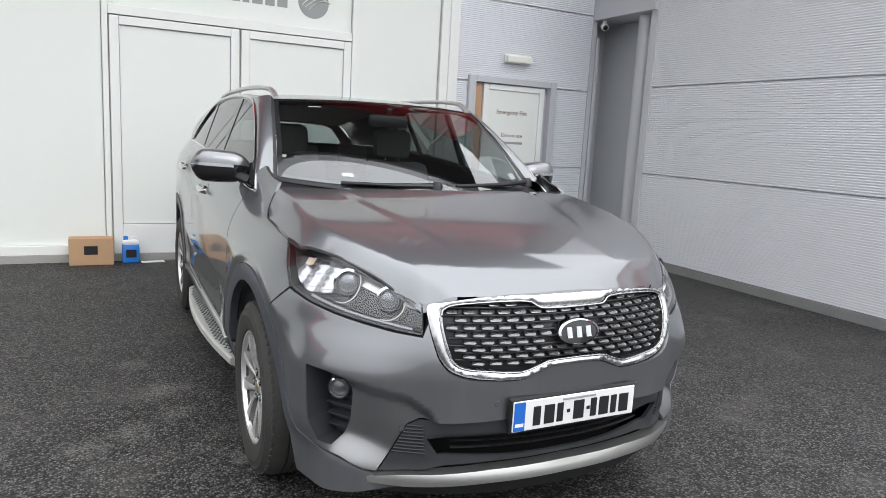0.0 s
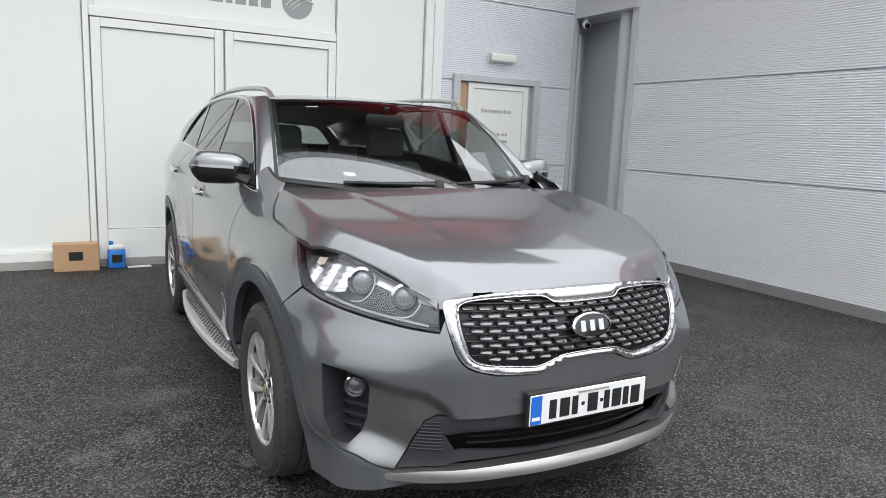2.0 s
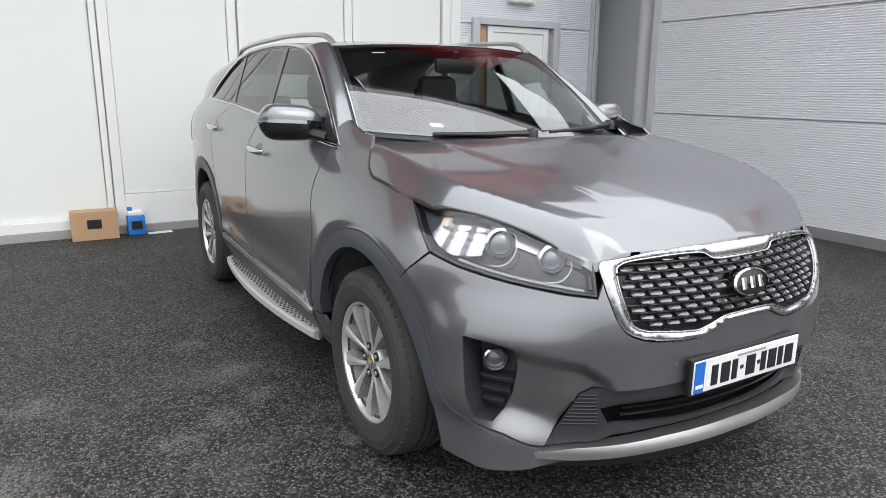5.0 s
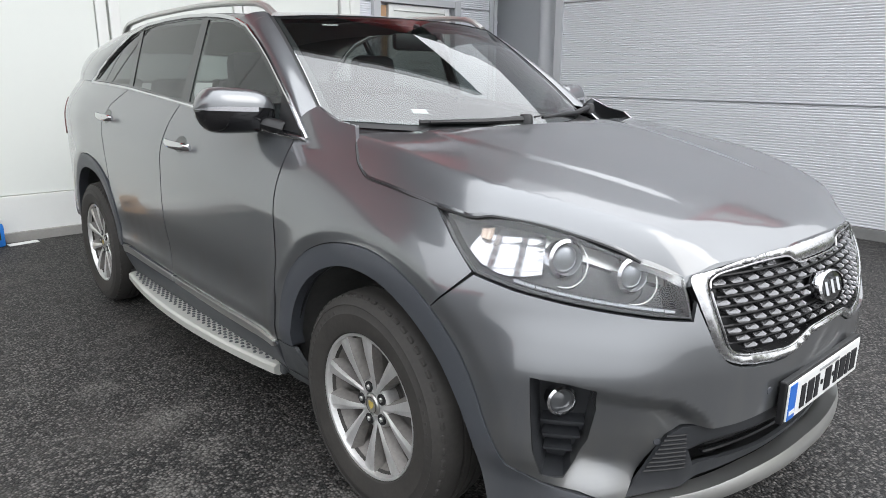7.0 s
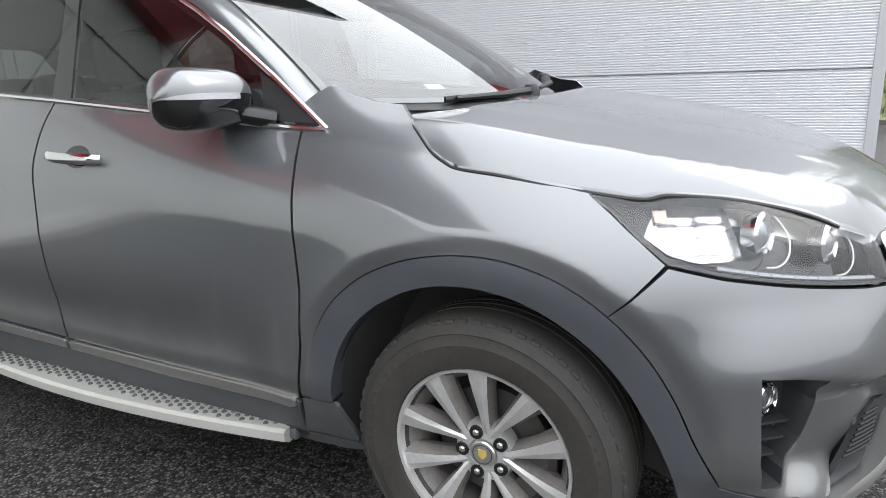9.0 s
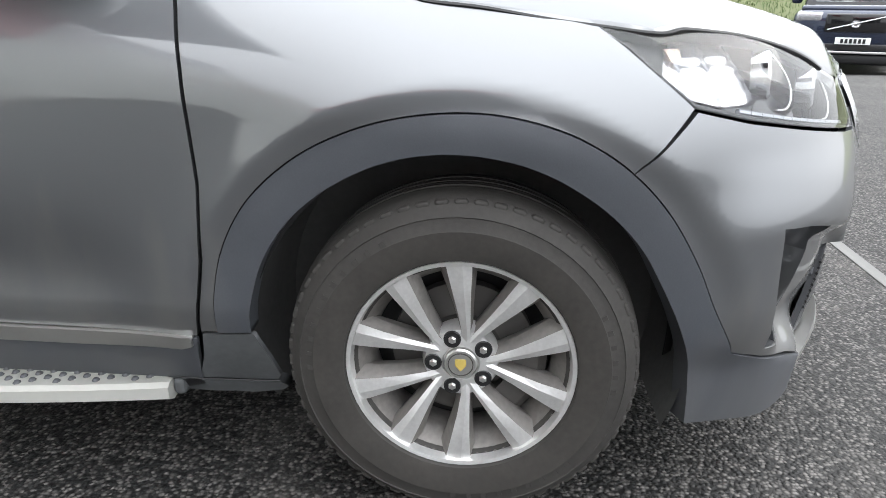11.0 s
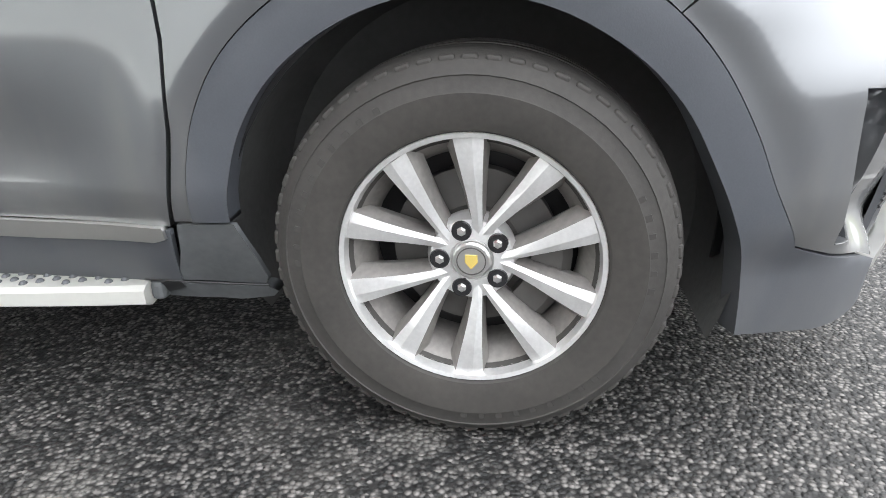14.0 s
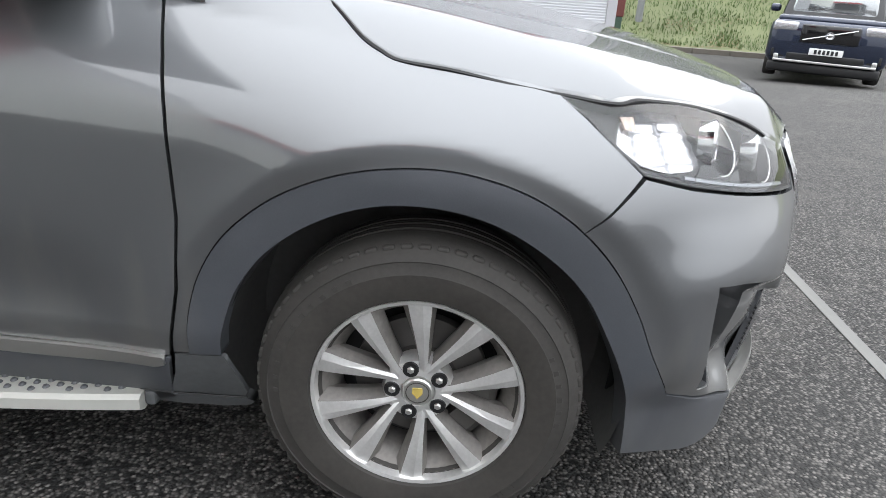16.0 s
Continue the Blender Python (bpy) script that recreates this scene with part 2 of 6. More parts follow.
INK = material("ink", (0.012, 0.012, 0.014), 0.5, var=0.1)
GREY_INK = material("grey_lettering", (0.3, 0.31, 0.31), 0.5, var=0.1)
RED_INK = material("red_lettering", (0.2, 0.08, 0.08), 0.5, var=0.1)
EU_BLUE = material("blue_band", (0.02, 0.14, 0.55), 0.3, var=0.05)
YELLOW = material("yellow_badge", (0.5, 0.38, 0.1), 0.35, var=0.1)
RED_SIGN = material("red_fascia", (0.42, 0.03, 0.04), 0.35, var=0.08)
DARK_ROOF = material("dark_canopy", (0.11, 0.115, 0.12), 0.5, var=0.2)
LINE = material("road_paint", (0.16, 0.16, 0.153), 0.75, var=0.25, big=8, fine=90, bump=0.3)
NAVY = material("navy_paint", (0.012, 0.02, 0.045), 0.25, 0.4, var=0.08, coat=1)
GALV = material("galvanised", (0.22, 0.23, 0.23), 0.55, 0.3, var=0.15, big=5)
TURF = material("turf", (0.1, 0.145, 0.05), 0.7, var=0.5, big=1.5, fine=20)
GLARE = material("glazing", (0.55, 0.57, 0.58), 0.06, 0.9, var=0.05)
LEAF = material("leaf", (0.07, 0.1, 0.025), 0.7, var=0.55, big=2, fine=30)
SOIL = material("dead_leaves", (0.2, 0.13, 0.07), 0.9, var=0.4, big=3, fine=40, bump=0.4)
RED_BIN = material("red_metal", (0.13, 0.035, 0.028), 0.5, var=0.25, big=4)
GREEN_BIN = material("green_metal", (0.04, 0.075, 0.05), 0.6, var=0.3, big=4)
LAMP_WHITE = material("lamp_cover", (0.75, 0.76, 0.68), 0.3, var=0.04)


# ---- mesh helpers ----
def thing(name, place=(0, 0, 0), label="", category="", group="", kind=""):
    ob = new(name)
    ob.matrix_world = pose(*place)
    ob.empty_display_size = 0.1
    return tagged(ob, label, category, group, kind)


def obj(name, verts, faces, mat, parent=None, label="", smooth_to=0, normals=None):
    """One mesh object from points and faces; smooth_to: how many of the first faces are shaded smooth (-1: all)."""
    me = bpy.data.meshes.new(name)
    me.from_pydata([tuple(map(float, v)) for v in verts], [], [tuple(int(i) for i in f) for f in faces])
    count = len(me.polygons) if smooth_to < 0 else min(smooth_to, len(me.polygons))
    me.polygons.foreach_set("use_smooth", [i < count for i in range(len(me.polygons))])
    me.materials.append(mat)
    me.update()
    if normals is not None:
        me.normals_split_custom_set_from_vertices([tuple(map(float, v)) for v in normals])
    ob = new(name, me)
    if parent is not None:
        ob.parent = parent
        ob.matrix_parent_inverse = parent.matrix_world.inverted() if parent.parent is None else Matrix()
        if parent.parent is not None:
            ob.matrix_parent_inverse = (parent.parent.matrix_world @ parent.matrix_parent_inverse @ parent.matrix_basis).inverted()
    return tagged(ob, label)


def part(name, bm, mat, parent=None, label="", smooth=False):
    """Links a bmesh, in world places, as one mesh object under a thing or a part."""
    bmesh.ops.recalc_face_normals(bm, faces=bm.faces[:])
    me = bpy.data.meshes.new(name)
    bm.to_mesh(me)
    bm.free()
    if smooth:
        me.polygons.foreach_set("use_smooth", [True] * len(me.polygons))
        me.set_sharp_from_angle(angle=radians(38))
    me.materials.append(mat)
    ob = new(name, me)
    if parent is not None:
        ob.parent = parent
        base = parent.matrix_basis if parent.parent is None else parent.parent.matrix_basis @ parent.matrix_parent_inverse @ parent.matrix_basis
        ob.matrix_parent_inverse = base.inverted()
    return tagged(ob, label)


def box(x0, x1, y0, y1, z0, z1, bevel=0.0, bm=None, turn=None):
    """A bevelled box between the given limits."""
    bm = bm or bmesh.new()
    made = bmesh.ops.create_cube(bm, size=1.0)["verts"]
    bmesh.ops.scale(bm, vec=(x1 - x0, y1 - y0, z1 - z0), verts=made)
    if turn is not None:
        bmesh.ops.transform(bm, matrix=turn, verts=made)
    bmesh.ops.translate(bm, vec=((x0 + x1) / 2, (y0 + y1) / 2, (z0 + z1) / 2), verts=made)
    if bevel:
        edges = list({e for v in made for e in v.link_edges})
        bmesh.ops.bevel(bm, geom=edges, offset=bevel, segments=2, affect="EDGES", profile=0.5)
    return bm


def tube(points, radius, sides=8, flat=(1, 1), closed=False):
    """A bar of round or oval section along a line."""
    p = [Vector(q) for q in points]
    bm, rings = bmesh.new(), []
    for i, q in enumerate(p):
        d = (p[(i + 1) % len(p)] - p[i - 1]) if closed else (p[min(i + 1, len(p) - 1)] - p[max(i - 1, 0)])
        d.normalize()
        ref = Vector((0, 0, 1)) if abs(d.z) < 0.9 else Vector((0, 1, 0))
        a = d.cross(ref).normalized()
        b = a.cross(d)
        r = radius[i] if isinstance(radius, (list, tuple)) else radius
        rings.append([bm.verts.new(q + a * math.cos(k * math.tau / sides) * r * flat[0] + b * math.sin(k * math.tau / sides) * r * flat[1]) for k in range(sides)])
    for i in range(len(rings) - (0 if closed else 1)):
        s, e = rings[i], rings[(i + 1) % len(rings)]
        for k in range(sides):
            bm.faces.new((s[k], s[(k + 1) % sides], e[(k + 1) % sides], e[k]))
    if not closed:
        bm.faces.new(rings[0]), bm.faces.new(rings[-1])
    return bm


def lathe(profile, m, n=48, closed=False):
    """A ring-shaped mesh: the profile's pairs are (radius, along the axis); m places its axis, which is local z."""
    bm, rings = bmesh.new(), []
    for k in range(n):
        c, s = math.cos(math.tau * k / n), math.sin(math.tau * k / n)
        rings.append([bm.verts.new(m @ Vector((r * c, r * s, h))) for r, h in profile])
    count = len(profile)
    for k in range(n):
        a, b = rings[k], rings[(k + 1) % n]
        for i in range(count if closed else count - 1):
            j = (i + 1) % count
            bm.faces.new((a[i], a[j], b[j], b[i]))
    bmesh.ops.remove_doubles(bm, verts=bm.verts[:], dist=1e-5)
    return bm


def writing(name, text, size, m, mat, parent=None, depth=0.001, label=""):
    """Letters in the built-in font as a mesh, centred on the pose m."""
    cu = bpy.data.curves.new(name, "FONT")
    cu.body, cu.size, cu.extrude, cu.align_x, cu.align_y = text, size, depth, "CENTER", "CENTER"
    tmp = bpy.data.objects.new(name, cu)
    scene.collection.objects.link(tmp)
    me = bpy.data.meshes.new_from_object(tmp.evaluated_get(bpy.context.evaluated_depsgraph_get()))
    bpy.data.objects.remove(tmp), bpy.data.curves.remove(cu)
    me.transform(m)
    me.materials.clear()
    me.materials.append(mat)
    ob = new(name, me)
    if parent is not None:
        ob.parent = parent
        base = parent.matrix_basis if parent.parent is None else parent.parent.matrix_basis @ parent.matrix_parent_inverse @ parent.matrix_basis
        ob.matrix_parent_inverse = base.inverted()
    return tagged(ob, label)


# ---- ground ----
xs_ = [-250, -60, -20, -8, -4, 0, 4, 6] + [6.5 + 0.5 * i for i in range(16)] + [18, 30, 80, 250]
gv_ = [(x, y, -0.45 * (lambda t: t * t * (3 - 2 * t))(min(1, max(0, (x - 6) / 7)))) for x in xs_ for y in (-250, -40, -10, 0, 10, 250)]
gf_ = [(6 * i + j, 6 * i + 6 + j, 6 * i + 7 + j, 6 * i + 1 + j) for i in range(len(xs_) - 1) for j in range(5)]
ground = tagged(obj("ground", gv_, gf_, ASPHALT, None, "dark grey asphalt yard with pale worn patches", smooth_to=-1), kind="structure", category="ground")
ln = part("bay_line", box(-0.6, 4.6, -1.615, -1.56, -0.002, 0.004), LINE, None, "worn white painted bay line on asphalt")
tagged(ln, kind="structure", category="road marking")


# ---- walls ----
BACK, SIDE, PITCH = 4.87, 4.56, 0.024


def ribbed(name, p0, p1, z0, z1, out, mat, parent):
    """A cladding panel with level ribs from p0 to p1; out is the way it faces."""
    p0, p1, out = Vector((*p0, 0)), Vector((*p1, 0)), Vector((*out, 0))
    n = max(1, round((z1 - z0) / PITCH))
    prof = [(-0.04, z0), (0.0, z0 + 0.001)]
    for i in range(n):
        a, h = z0 + 0.004 + (z1 - z0 - 0.008) * i / n, (z1 - z0 - 0.008) / n
        prof += [(0, a + 0.30 * h), (-0.006, a + 0.45 * h), (-0.006, a + 0.80 * h), (0, a + 0.96 * h)]
    prof += [(0.0, z1 - 0.001), (-0.04, z1)]
    verts = [tuple(q + out * d + Vector((0, 0, z))) for d, z in prof for q in (p0, p1)]
    faces = [(2 * i, 2 * i + 1, 2 * i + 3, 2 * i + 2) for i in range(len(prof) - 1)]
    k = len(prof) - 1
    faces += [(0, 1, 2 * k + 1, 2 * k)]
    return obj(name, verts, faces, mat, parent)


TOP = 5.4
wall_right = thing("wall_right", label="grey ribbed metal cladding wall of the showroom", category="wall", kind="structure")
part("core", box(SIDE + 0.035, SIDE + 0.3, -1.2, 3.79, 0.0, 4.26), GREY_TRIM, wall_right)
for z0, z1 in ((0.1, 1.117), (1.133, 2.164), (2.18, 3.21), (3.226, 4.26)):
    ribbed("panel", (SIDE, 3.72), (SIDE, -1.13), z0, z1, (-1, 0), GREY_PANEL, wall_right)
part("plinth", box(SIDE - 0.02, SIDE + 0.04, -1.2, 3.77, -0.05, 0.095, 0.004), PLINTH, wall_right, "mossy grey concrete plinth")
part("corner_trim", box(SIDE - 0.012, SIDE + 0.1, 3.72, 3.83, 0.0, 4.3, 0.004), GREY_TRIM, wall_right)
part("corner_trim", box(SIDE - 0.012, SIDE + 0.31, -1.22, -1.13, 0.0, 4.3, 0.004), GREY_TRIM, wall_right)

wall_back = thing("wall_back", label="grey ribbed cladding wall beside the white panels", category="wall", kind="structure")
part("core", box(2.424, 4.554, BACK + 0.035, BACK + 0.3, 0.0, TOP), GREY_TRIM, wall_back)
for z0, z1 in ((0.14, 1.105), (1.121, 2.14), (2.156, 3.13), (3.146, 4.2), (4.216, TOP)):
    if z1 < 2.2:
        ribbed("panel", (2.484, BACK), (2.643, BACK), z0, z1, (0, -1), GREY_PANEL, wall_back)
        ribbed("panel", (3.962, BACK), (4.495, BACK), z0, z1, (0, -1), GREY_PANEL, wall_back)
    else:
        ribbed("panel", (2.484, BACK), (4.495, BACK), z0, z1, (0, -1), GREY_PANEL, wall_back)
part("plinth", box(2.424, 4.554, BACK - 0.02, BACK + 0.04, -0.05, 0.134, 0.004), PLINTH, wall_back)
part("corner_trim", box(4.496, 4.563, BACK - 0.012, BACK + 0.31, 0.0, TOP, 0.004), GREY_TRIM, wall_back)
part("corner_trim", box(2.395, 2.482, BACK - 0.02, BACK + 0.04, 0.0, TOP, 0.004), WHITE_FRAME, wall_back)

# recess between the two walls, under a soffit
recess = thing("wall_recess", label="shaded grey cladding in the recess between the walls", category="wall", kind="structure")
part("core", box(4.57, 5.9, 5.52, 5.7, 0, TOP), INK, recess, "dark backing in the joints")
for z0, z1 in ((0.1, 1.1), (1.116, 2.12), (2.136, 3.08)):
    part("panel", box(4.575, 5.4, 5.47, 5.495, z0, z1, 0.003), SHADED_PANEL, recess)
part("return", box(4.96, 5.16, 3.86, 5.5, 0, TOP), SHADED_PANEL, recess)
soffit = part("soffit", box(4.5, 5.06, 3.73, 5.5, 3.08, 5.3, 0.004), GREY_TRIM, recess, "pale grey metal soffit")
post = part("pillar", lathe([(0, 0), (0.1, 0), (0.1, 3.08), (0, 3.08)], pose(4.72, 4.08, 0), 32), GREY_TRIM, None, "round grey steel pillar in the recess", True)
tagged(post, category="pillar", kind="structure")
pipe = thing("downpipe", label="grey square rainwater downpipe on the wall corner", category="pipe")
part("shaft", box(4.573, 4.626, BACK - 0.02, BACK + 0.05, 0.02, 2.872, 0.006), GREY_TRIM, pipe)
for z in (0.8, 2.0):
    part("bracket", box(4.568, 4.631, BACK - 0.024, BACK + 0.04, z, z + 0.03, 0.002), GREY_TRIM, pipe)

cctv = thing("security_camera", label="white dome security camera with a black front under the soffit", category="camera")
part("bracket", box(4.58, 4.62, 4.74, 4.78, 3.03, 3.08, 0.006), WHITE, cctv)
part("housing", lathe([(0, -0.05), (0.04, -0.05), (0.047, -0.04), (0.047, 0.045), (0.04, 0.055), (0, 0.055)], look((4.59, 4.74, 2.995), (3.8, 3.0, 2.35)) @ pose(0, 0, 0, 180, 0, 0), 24), WHITE, cctv, "", True)
part("lens", lathe([(0, 0.0), (0.036, 0.0), (0.03, 0.012), (0, 0.018)], look((4.59, 4.74, 2.995), (3.8, 3.0, 2.35)) @ pose(0, 0, 0, 180, 0, 0) @ pose(0, 0, 0.053), 20), GLOSSBLACK, cctv, "black glass lens", True)

# white glazed panels and the double door
white_wall = thing("wall_white", label="white panelled wall in white aluminium framing", category="wall", kind="structure")
part("core", box(-14, 2.424, BACK + 0.05, BACK + 0.3, 0.0, TOP), WHITE_PANEL, white_wall)
for x0, x1, z0, z1 in ((-14, -8.737, 0.168, 3.495), (-8.638, -5.337, 0.168, 3.495), (-5.238, -2.618, 0.168, 3.495), (-2.519, -1.425, 0.168, 3.495), (-1.317, 1.117, 2.536, 3.495), (1.204, 2.23, 0.168, 3.495), (-14, 2.327, 3.595, TOP)):
    part("panel", box(x0 + 0.004, x1 - 0.004, BACK + 0.02, BACK + 0.045, z0, z1, 0.002), WHITE_PANEL, white_wall)
for x0, x1 in ((-8.737, -8.638), (-5.337, -5.238), (-2.618, -2.519), (1.122, 1.199), (2.24, 2.347)):
    part("mullion", box(x0, x1, BACK - 0.02, BACK + 0.046, 0.0, 3.591, 0.004), WHITE_FRAME, white_wall)
part("mullion", box(-1.420, -1.368, BACK - 0.015, BACK + 0.046, 0.0, 3.591, 0.004), WHITE_FRAME, white_wall)
part("mullion", box(2.347, 2.393, BACK - 0.035, BACK + 0.046, 0.0, 3.591, 0.004), WHITE_FRAME, white_wall)
part("transom", box(-1.366, 1.117, BACK - 0.02, BACK + 0.046, 2.441, 2.532, 0.004), WHITE_FRAME, white_wall)
part("sill_rail", box(-14, -1.425, BACK - 0.03, BACK + 0.046, 0.077, 0.166, 0.004), WHITE_FRAME, white_wall)
part("sill_rail", box(1.204, 2.23, BACK - 0.03, BACK + 0.046, 0.077, 0.166, 0.004), WHITE_FRAME, white_wall)
part("base_strip", box(-14, 2.385, BACK - 0.05, BACK + 0.04, -0.02, 0.076, 0.003), CONCRETE, white_wall)
# grey lettering as plain bars and a round mark
for x0, x1, h in ((-0.627, -0.508, 0.153), (-0.479, -0.410, 0.125), (-0.252, -0.114, 0.153), (-0.085, -0.016, 0.105), (0.014, 0.123, 0.105), (0.152, 0.250, 0.105), (0.279, 0.388, 0.115)):
    part("letter_bar", box(x0, x1, BACK + 0.016, BACK + 0.021, 2.719, 2.719 + h, 0.001), GREY_INK, white_wall)
mark = part("round_mark", lathe([(0, 0), (0.17, 0), (0.17, 0.004), (0, 0.004)], pose(0.675, BACK + 0.02, 2.81, 90), 40), GREY_INK, white_wall, "round grey mark with pale waves")
for k in range(3):
    part("wave", tube([(0.545 + 0.04 * k + 0.24 * s, BACK + 0.014, 2.77 - 0.02 * k + 0.09 * s + 0.05 * math.sin(s * 3.1)) for s in np.linspace(0, 1, 9)], 0.011, 6, (1, 0.5)), WHITE_PANEL, white_wall)

door_1 = thing("door_1", label="white double door with flush panels, closed", category="door", kind="structure")
for x0, x1 in ((-1.355, -0.120), (-0.099, 1.117)):
    leaf = part("door_leaf", box(x0 + 0.09, x1 - 0.09, BACK + 0.012, BACK + 0.04, 0.379, 2.345, 0.003), WHITE_PANEL, door_1)
    part("stile", box(x0, x0 + 0.086, BACK - 0.012, BACK + 0.044, 0.072, 2.431, 0.005), WHITE_FRAME, door_1)
    part("stile", box(x1 - 0.086, x1, BACK - 0.012, BACK + 0.044, 0.072, 2.431, 0.005), WHITE_FRAME, door_1)
    part("rail", box(x0 + 0.087, x1 - 0.087, BACK - 0.012, BACK + 0.044, 2.349, 2.431, 0.005), WHITE_FRAME, door_1)
    part("kick_rail", box(x0 + 0.087, x1 - 0.087, BACK - 0.012, BACK + 0.044, 0.072, 0.374, 0.005), WHITE_FRAME, door_1)

door_2 = thing("door_2", label="white emergency exit door in a grey frame, closed", category="door", kind="structure")
part("jamb", box(2.645, 2.742, BACK - 0.05, BACK + 0.05, 0.0, 2.215, 0.004), GREY_TRIM, door_2)
part("jamb", box(3.862, 3.96, BACK - 0.05, BACK + 0.05, 0.0, 2.215, 0.004), GREY_TRIM, door_2)
part("head", box(2.743, 3.861, BACK - 0.05, BACK + 0.05, 2.14, 2.215, 0.004), GREY_TRIM, door_2)
part("reveal", box(2.743, 3.861, BACK + 0.036, BACK + 0.046, 0.0, 2.13), INK, door_2)
part("door_leaf", box(2.945, 3.715, BACK - 0.005, BACK + 0.03, 0.15, 2.06, 0.003), WHITE_PANEL, door_2)
for x0, x1, z0, z1 in ((2.872, 2.943, 0.02, 2.128), (3.717, 3.79, 0.02, 2.128), (2.944, 3.716, 2.062, 2.128), (2.944, 3.716, 0.02, 0.148)):
    part("stile", box(x0, x1, BACK - 0.02, BACK + 0.03, z0, z1, 0.004), WHITE_FRAME, door_2)
part("side_strip", box(2.755, 2.855, BACK - 0.0, BACK + 0.03, 0.02, 2.11, 0.002), CARDBOARD, door_2, "brown strip beside the leaf")
writing("lettering", "Emergency Exit", 0.074, pose(3.31, BACK - 0.007, 1.79, 90), RED_INK, door_2, 0.001, "dark red words")
writing("lettering", "Do not use", 0.07, pose(3.33, BACK - 0.007, 1.5, 90), RED_INK, door_2, 0.001)
part("letter_bar", box(3.2, 3.5, BACK - 0.008, BACK - 0.004, 1.39, 1.42), GREY_INK, door_2)

light = thing("emergency_light", label="white rectangular emergency light above the exit door", category="lamp")
part("base", box(3.14, 3.528, BACK - 0.03, BACK - 0.0, 2.403, 2.508, 0.006), WHITE, light)
part("cover", box(3.145, 3.523, BACK - 0.09, BACK - 0.031, 2.408, 2.504, 0.02), LAMP_WHITE, light, "pale diffuser")

# ---- upper signs and the canopy over the yard, seen as reflections ----
fascia = thing("sign_fascia", label="red fascia with white letter shapes under a dark canopy", category="sign", kind="structure")
part("red_band", box(-6.5, 4.5, BACK - 0.2, BACK + 0.04, 4.1, 6.4, 0.01), RED_SIGN, fascia)
writing("lettering", "MOTORS", 0.95, pose(1.1, BACK - 0.21, 5.15, 90), WHITE, fascia, 0.01, "white raised letters")
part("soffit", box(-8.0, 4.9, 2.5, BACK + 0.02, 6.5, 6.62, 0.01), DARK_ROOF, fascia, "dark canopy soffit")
part("canopy_edge", box(-8.02, 4.92, 2.4, 2.498, 6.47, 6.95, 0.01), GREY_TRIM, fascia, "grey canopy edge")
part("backing", box(-14, 6, BACK + 0.31, BACK + 0.5, 0, 6.9), GREY_TRIM, fascia)
# unseen block, added to keep bright sky out of the windscreen's reflection
part("reflection_block", box(4.92, 9.0, BACK + 0.31, BACK + 0.5, 5.0, 6.9), GREY_TRIM, fascia)
sign = thing("wall_sign", label="red square sign with white lettering on grey wall", category="sign")
part("board", box(SIDE - 0.12, SIDE - 0.005, -1.1, 0.5, 3.3, 4.2, 0.01), RED_SIGN, sign)
for k in range(3):
    part("letter_bar", box(SIDE - 0.13, SIDE - 0.119, -0.9 + 0.43 * k, -0.56 + 0.43 * k, 3.55, 3.95, 0.01), WHITE, sign)

shelter = thing("canopy", label="steel canopy with a ribbed soffit and a red fascia", category="canopy", kind="structure")
part("roof", box(-23, -16, -1.5, 13, 4.6, 4.75), GREY_TRIM, shelter)
for k in range(14):
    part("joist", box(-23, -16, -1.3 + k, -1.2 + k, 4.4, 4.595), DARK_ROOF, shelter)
part("fascia", box(-16.0, -15.85, -1.5, 13, 4.2, 4.95, 0.01), RED_SIGN, shelter)
# dark wall added out of view, so the doors mirror less horizon sky
part("reflection_wall", box(-23.2, -23.001, -1.5, 13, 0, 4.6), DARK_ROOF, shelter, "unseen dark wall added under the canopy to dim reflections")
for y in (-1.2, 5.5, 12.5):
    part("column", box(-16.3, -16.1, y - 0.1, y + 0.1, 0, 4.4, 0.01), GREY_TRIM, shelter)
for y0 in (-1.2, 5.5):
    part("brace", tube([(-16.2, y0 + 0.1, 2.6), (-16.2, y0 + 1.6, 4.4)], 0.06, 8), DARK_ROOF, shelter)


# ---- body surface ----
def curve1(xs, ys):
    """A smooth function through the points (xs, ys)."""
    xs, ys = np.array(xs, float), np.array(ys, float)
    d = np.diff(ys) / np.diff(xs)
    m = np.concatenate([[d[0]], np.where(d[1:] * d[:-1] > 0, 2 * d[1:] * d[:-1] / (d[1:] + d[:-1] + 1e-12), 0), [d[-1]]])

    def f(x):
        x = np.clip(x, xs[0], xs[-1])
        i = np.clip(np.searchsorted(xs, x) - 1, 0, len(xs) - 2)
        h = xs[i + 1] - xs[i]
        t = (x - xs[i]) / h
        return ys[i] * (1 + 2 * t) * (1 - t) ** 2 + m[i] * h * t * (1 - t) ** 2 + ys[i + 1] * t * t * (3 - 2 * t) + m[i + 1] * h * t * t * (t - 1)

    return f


def spline(pts, n=12, closed=False):
    """A Catmull-Rom curve through the points, with n steps between two of them."""
    p = np.array(pts, float)
    q = np.concatenate([p[-1:], p, p[:2]]) if closed else np.concatenate([2 * p[:1] - p[1:2], p, 2 * p[-1:] - p[-2:-1]])
    out = []
    for i in range(1, len(q) - 2):
        for t in np.arange(n) / n:
            a, b, c, d = q[i - 1 : i + 3]
            out.append(0.5 * (2 * b + (c - a) * t + (2 * a - 5 * b + 4 * c - d) * t * t + (3 * b - a - 3 * c + d) * t**3))
    if not closed:
        out.append(p[-1])
    return np.array(out)


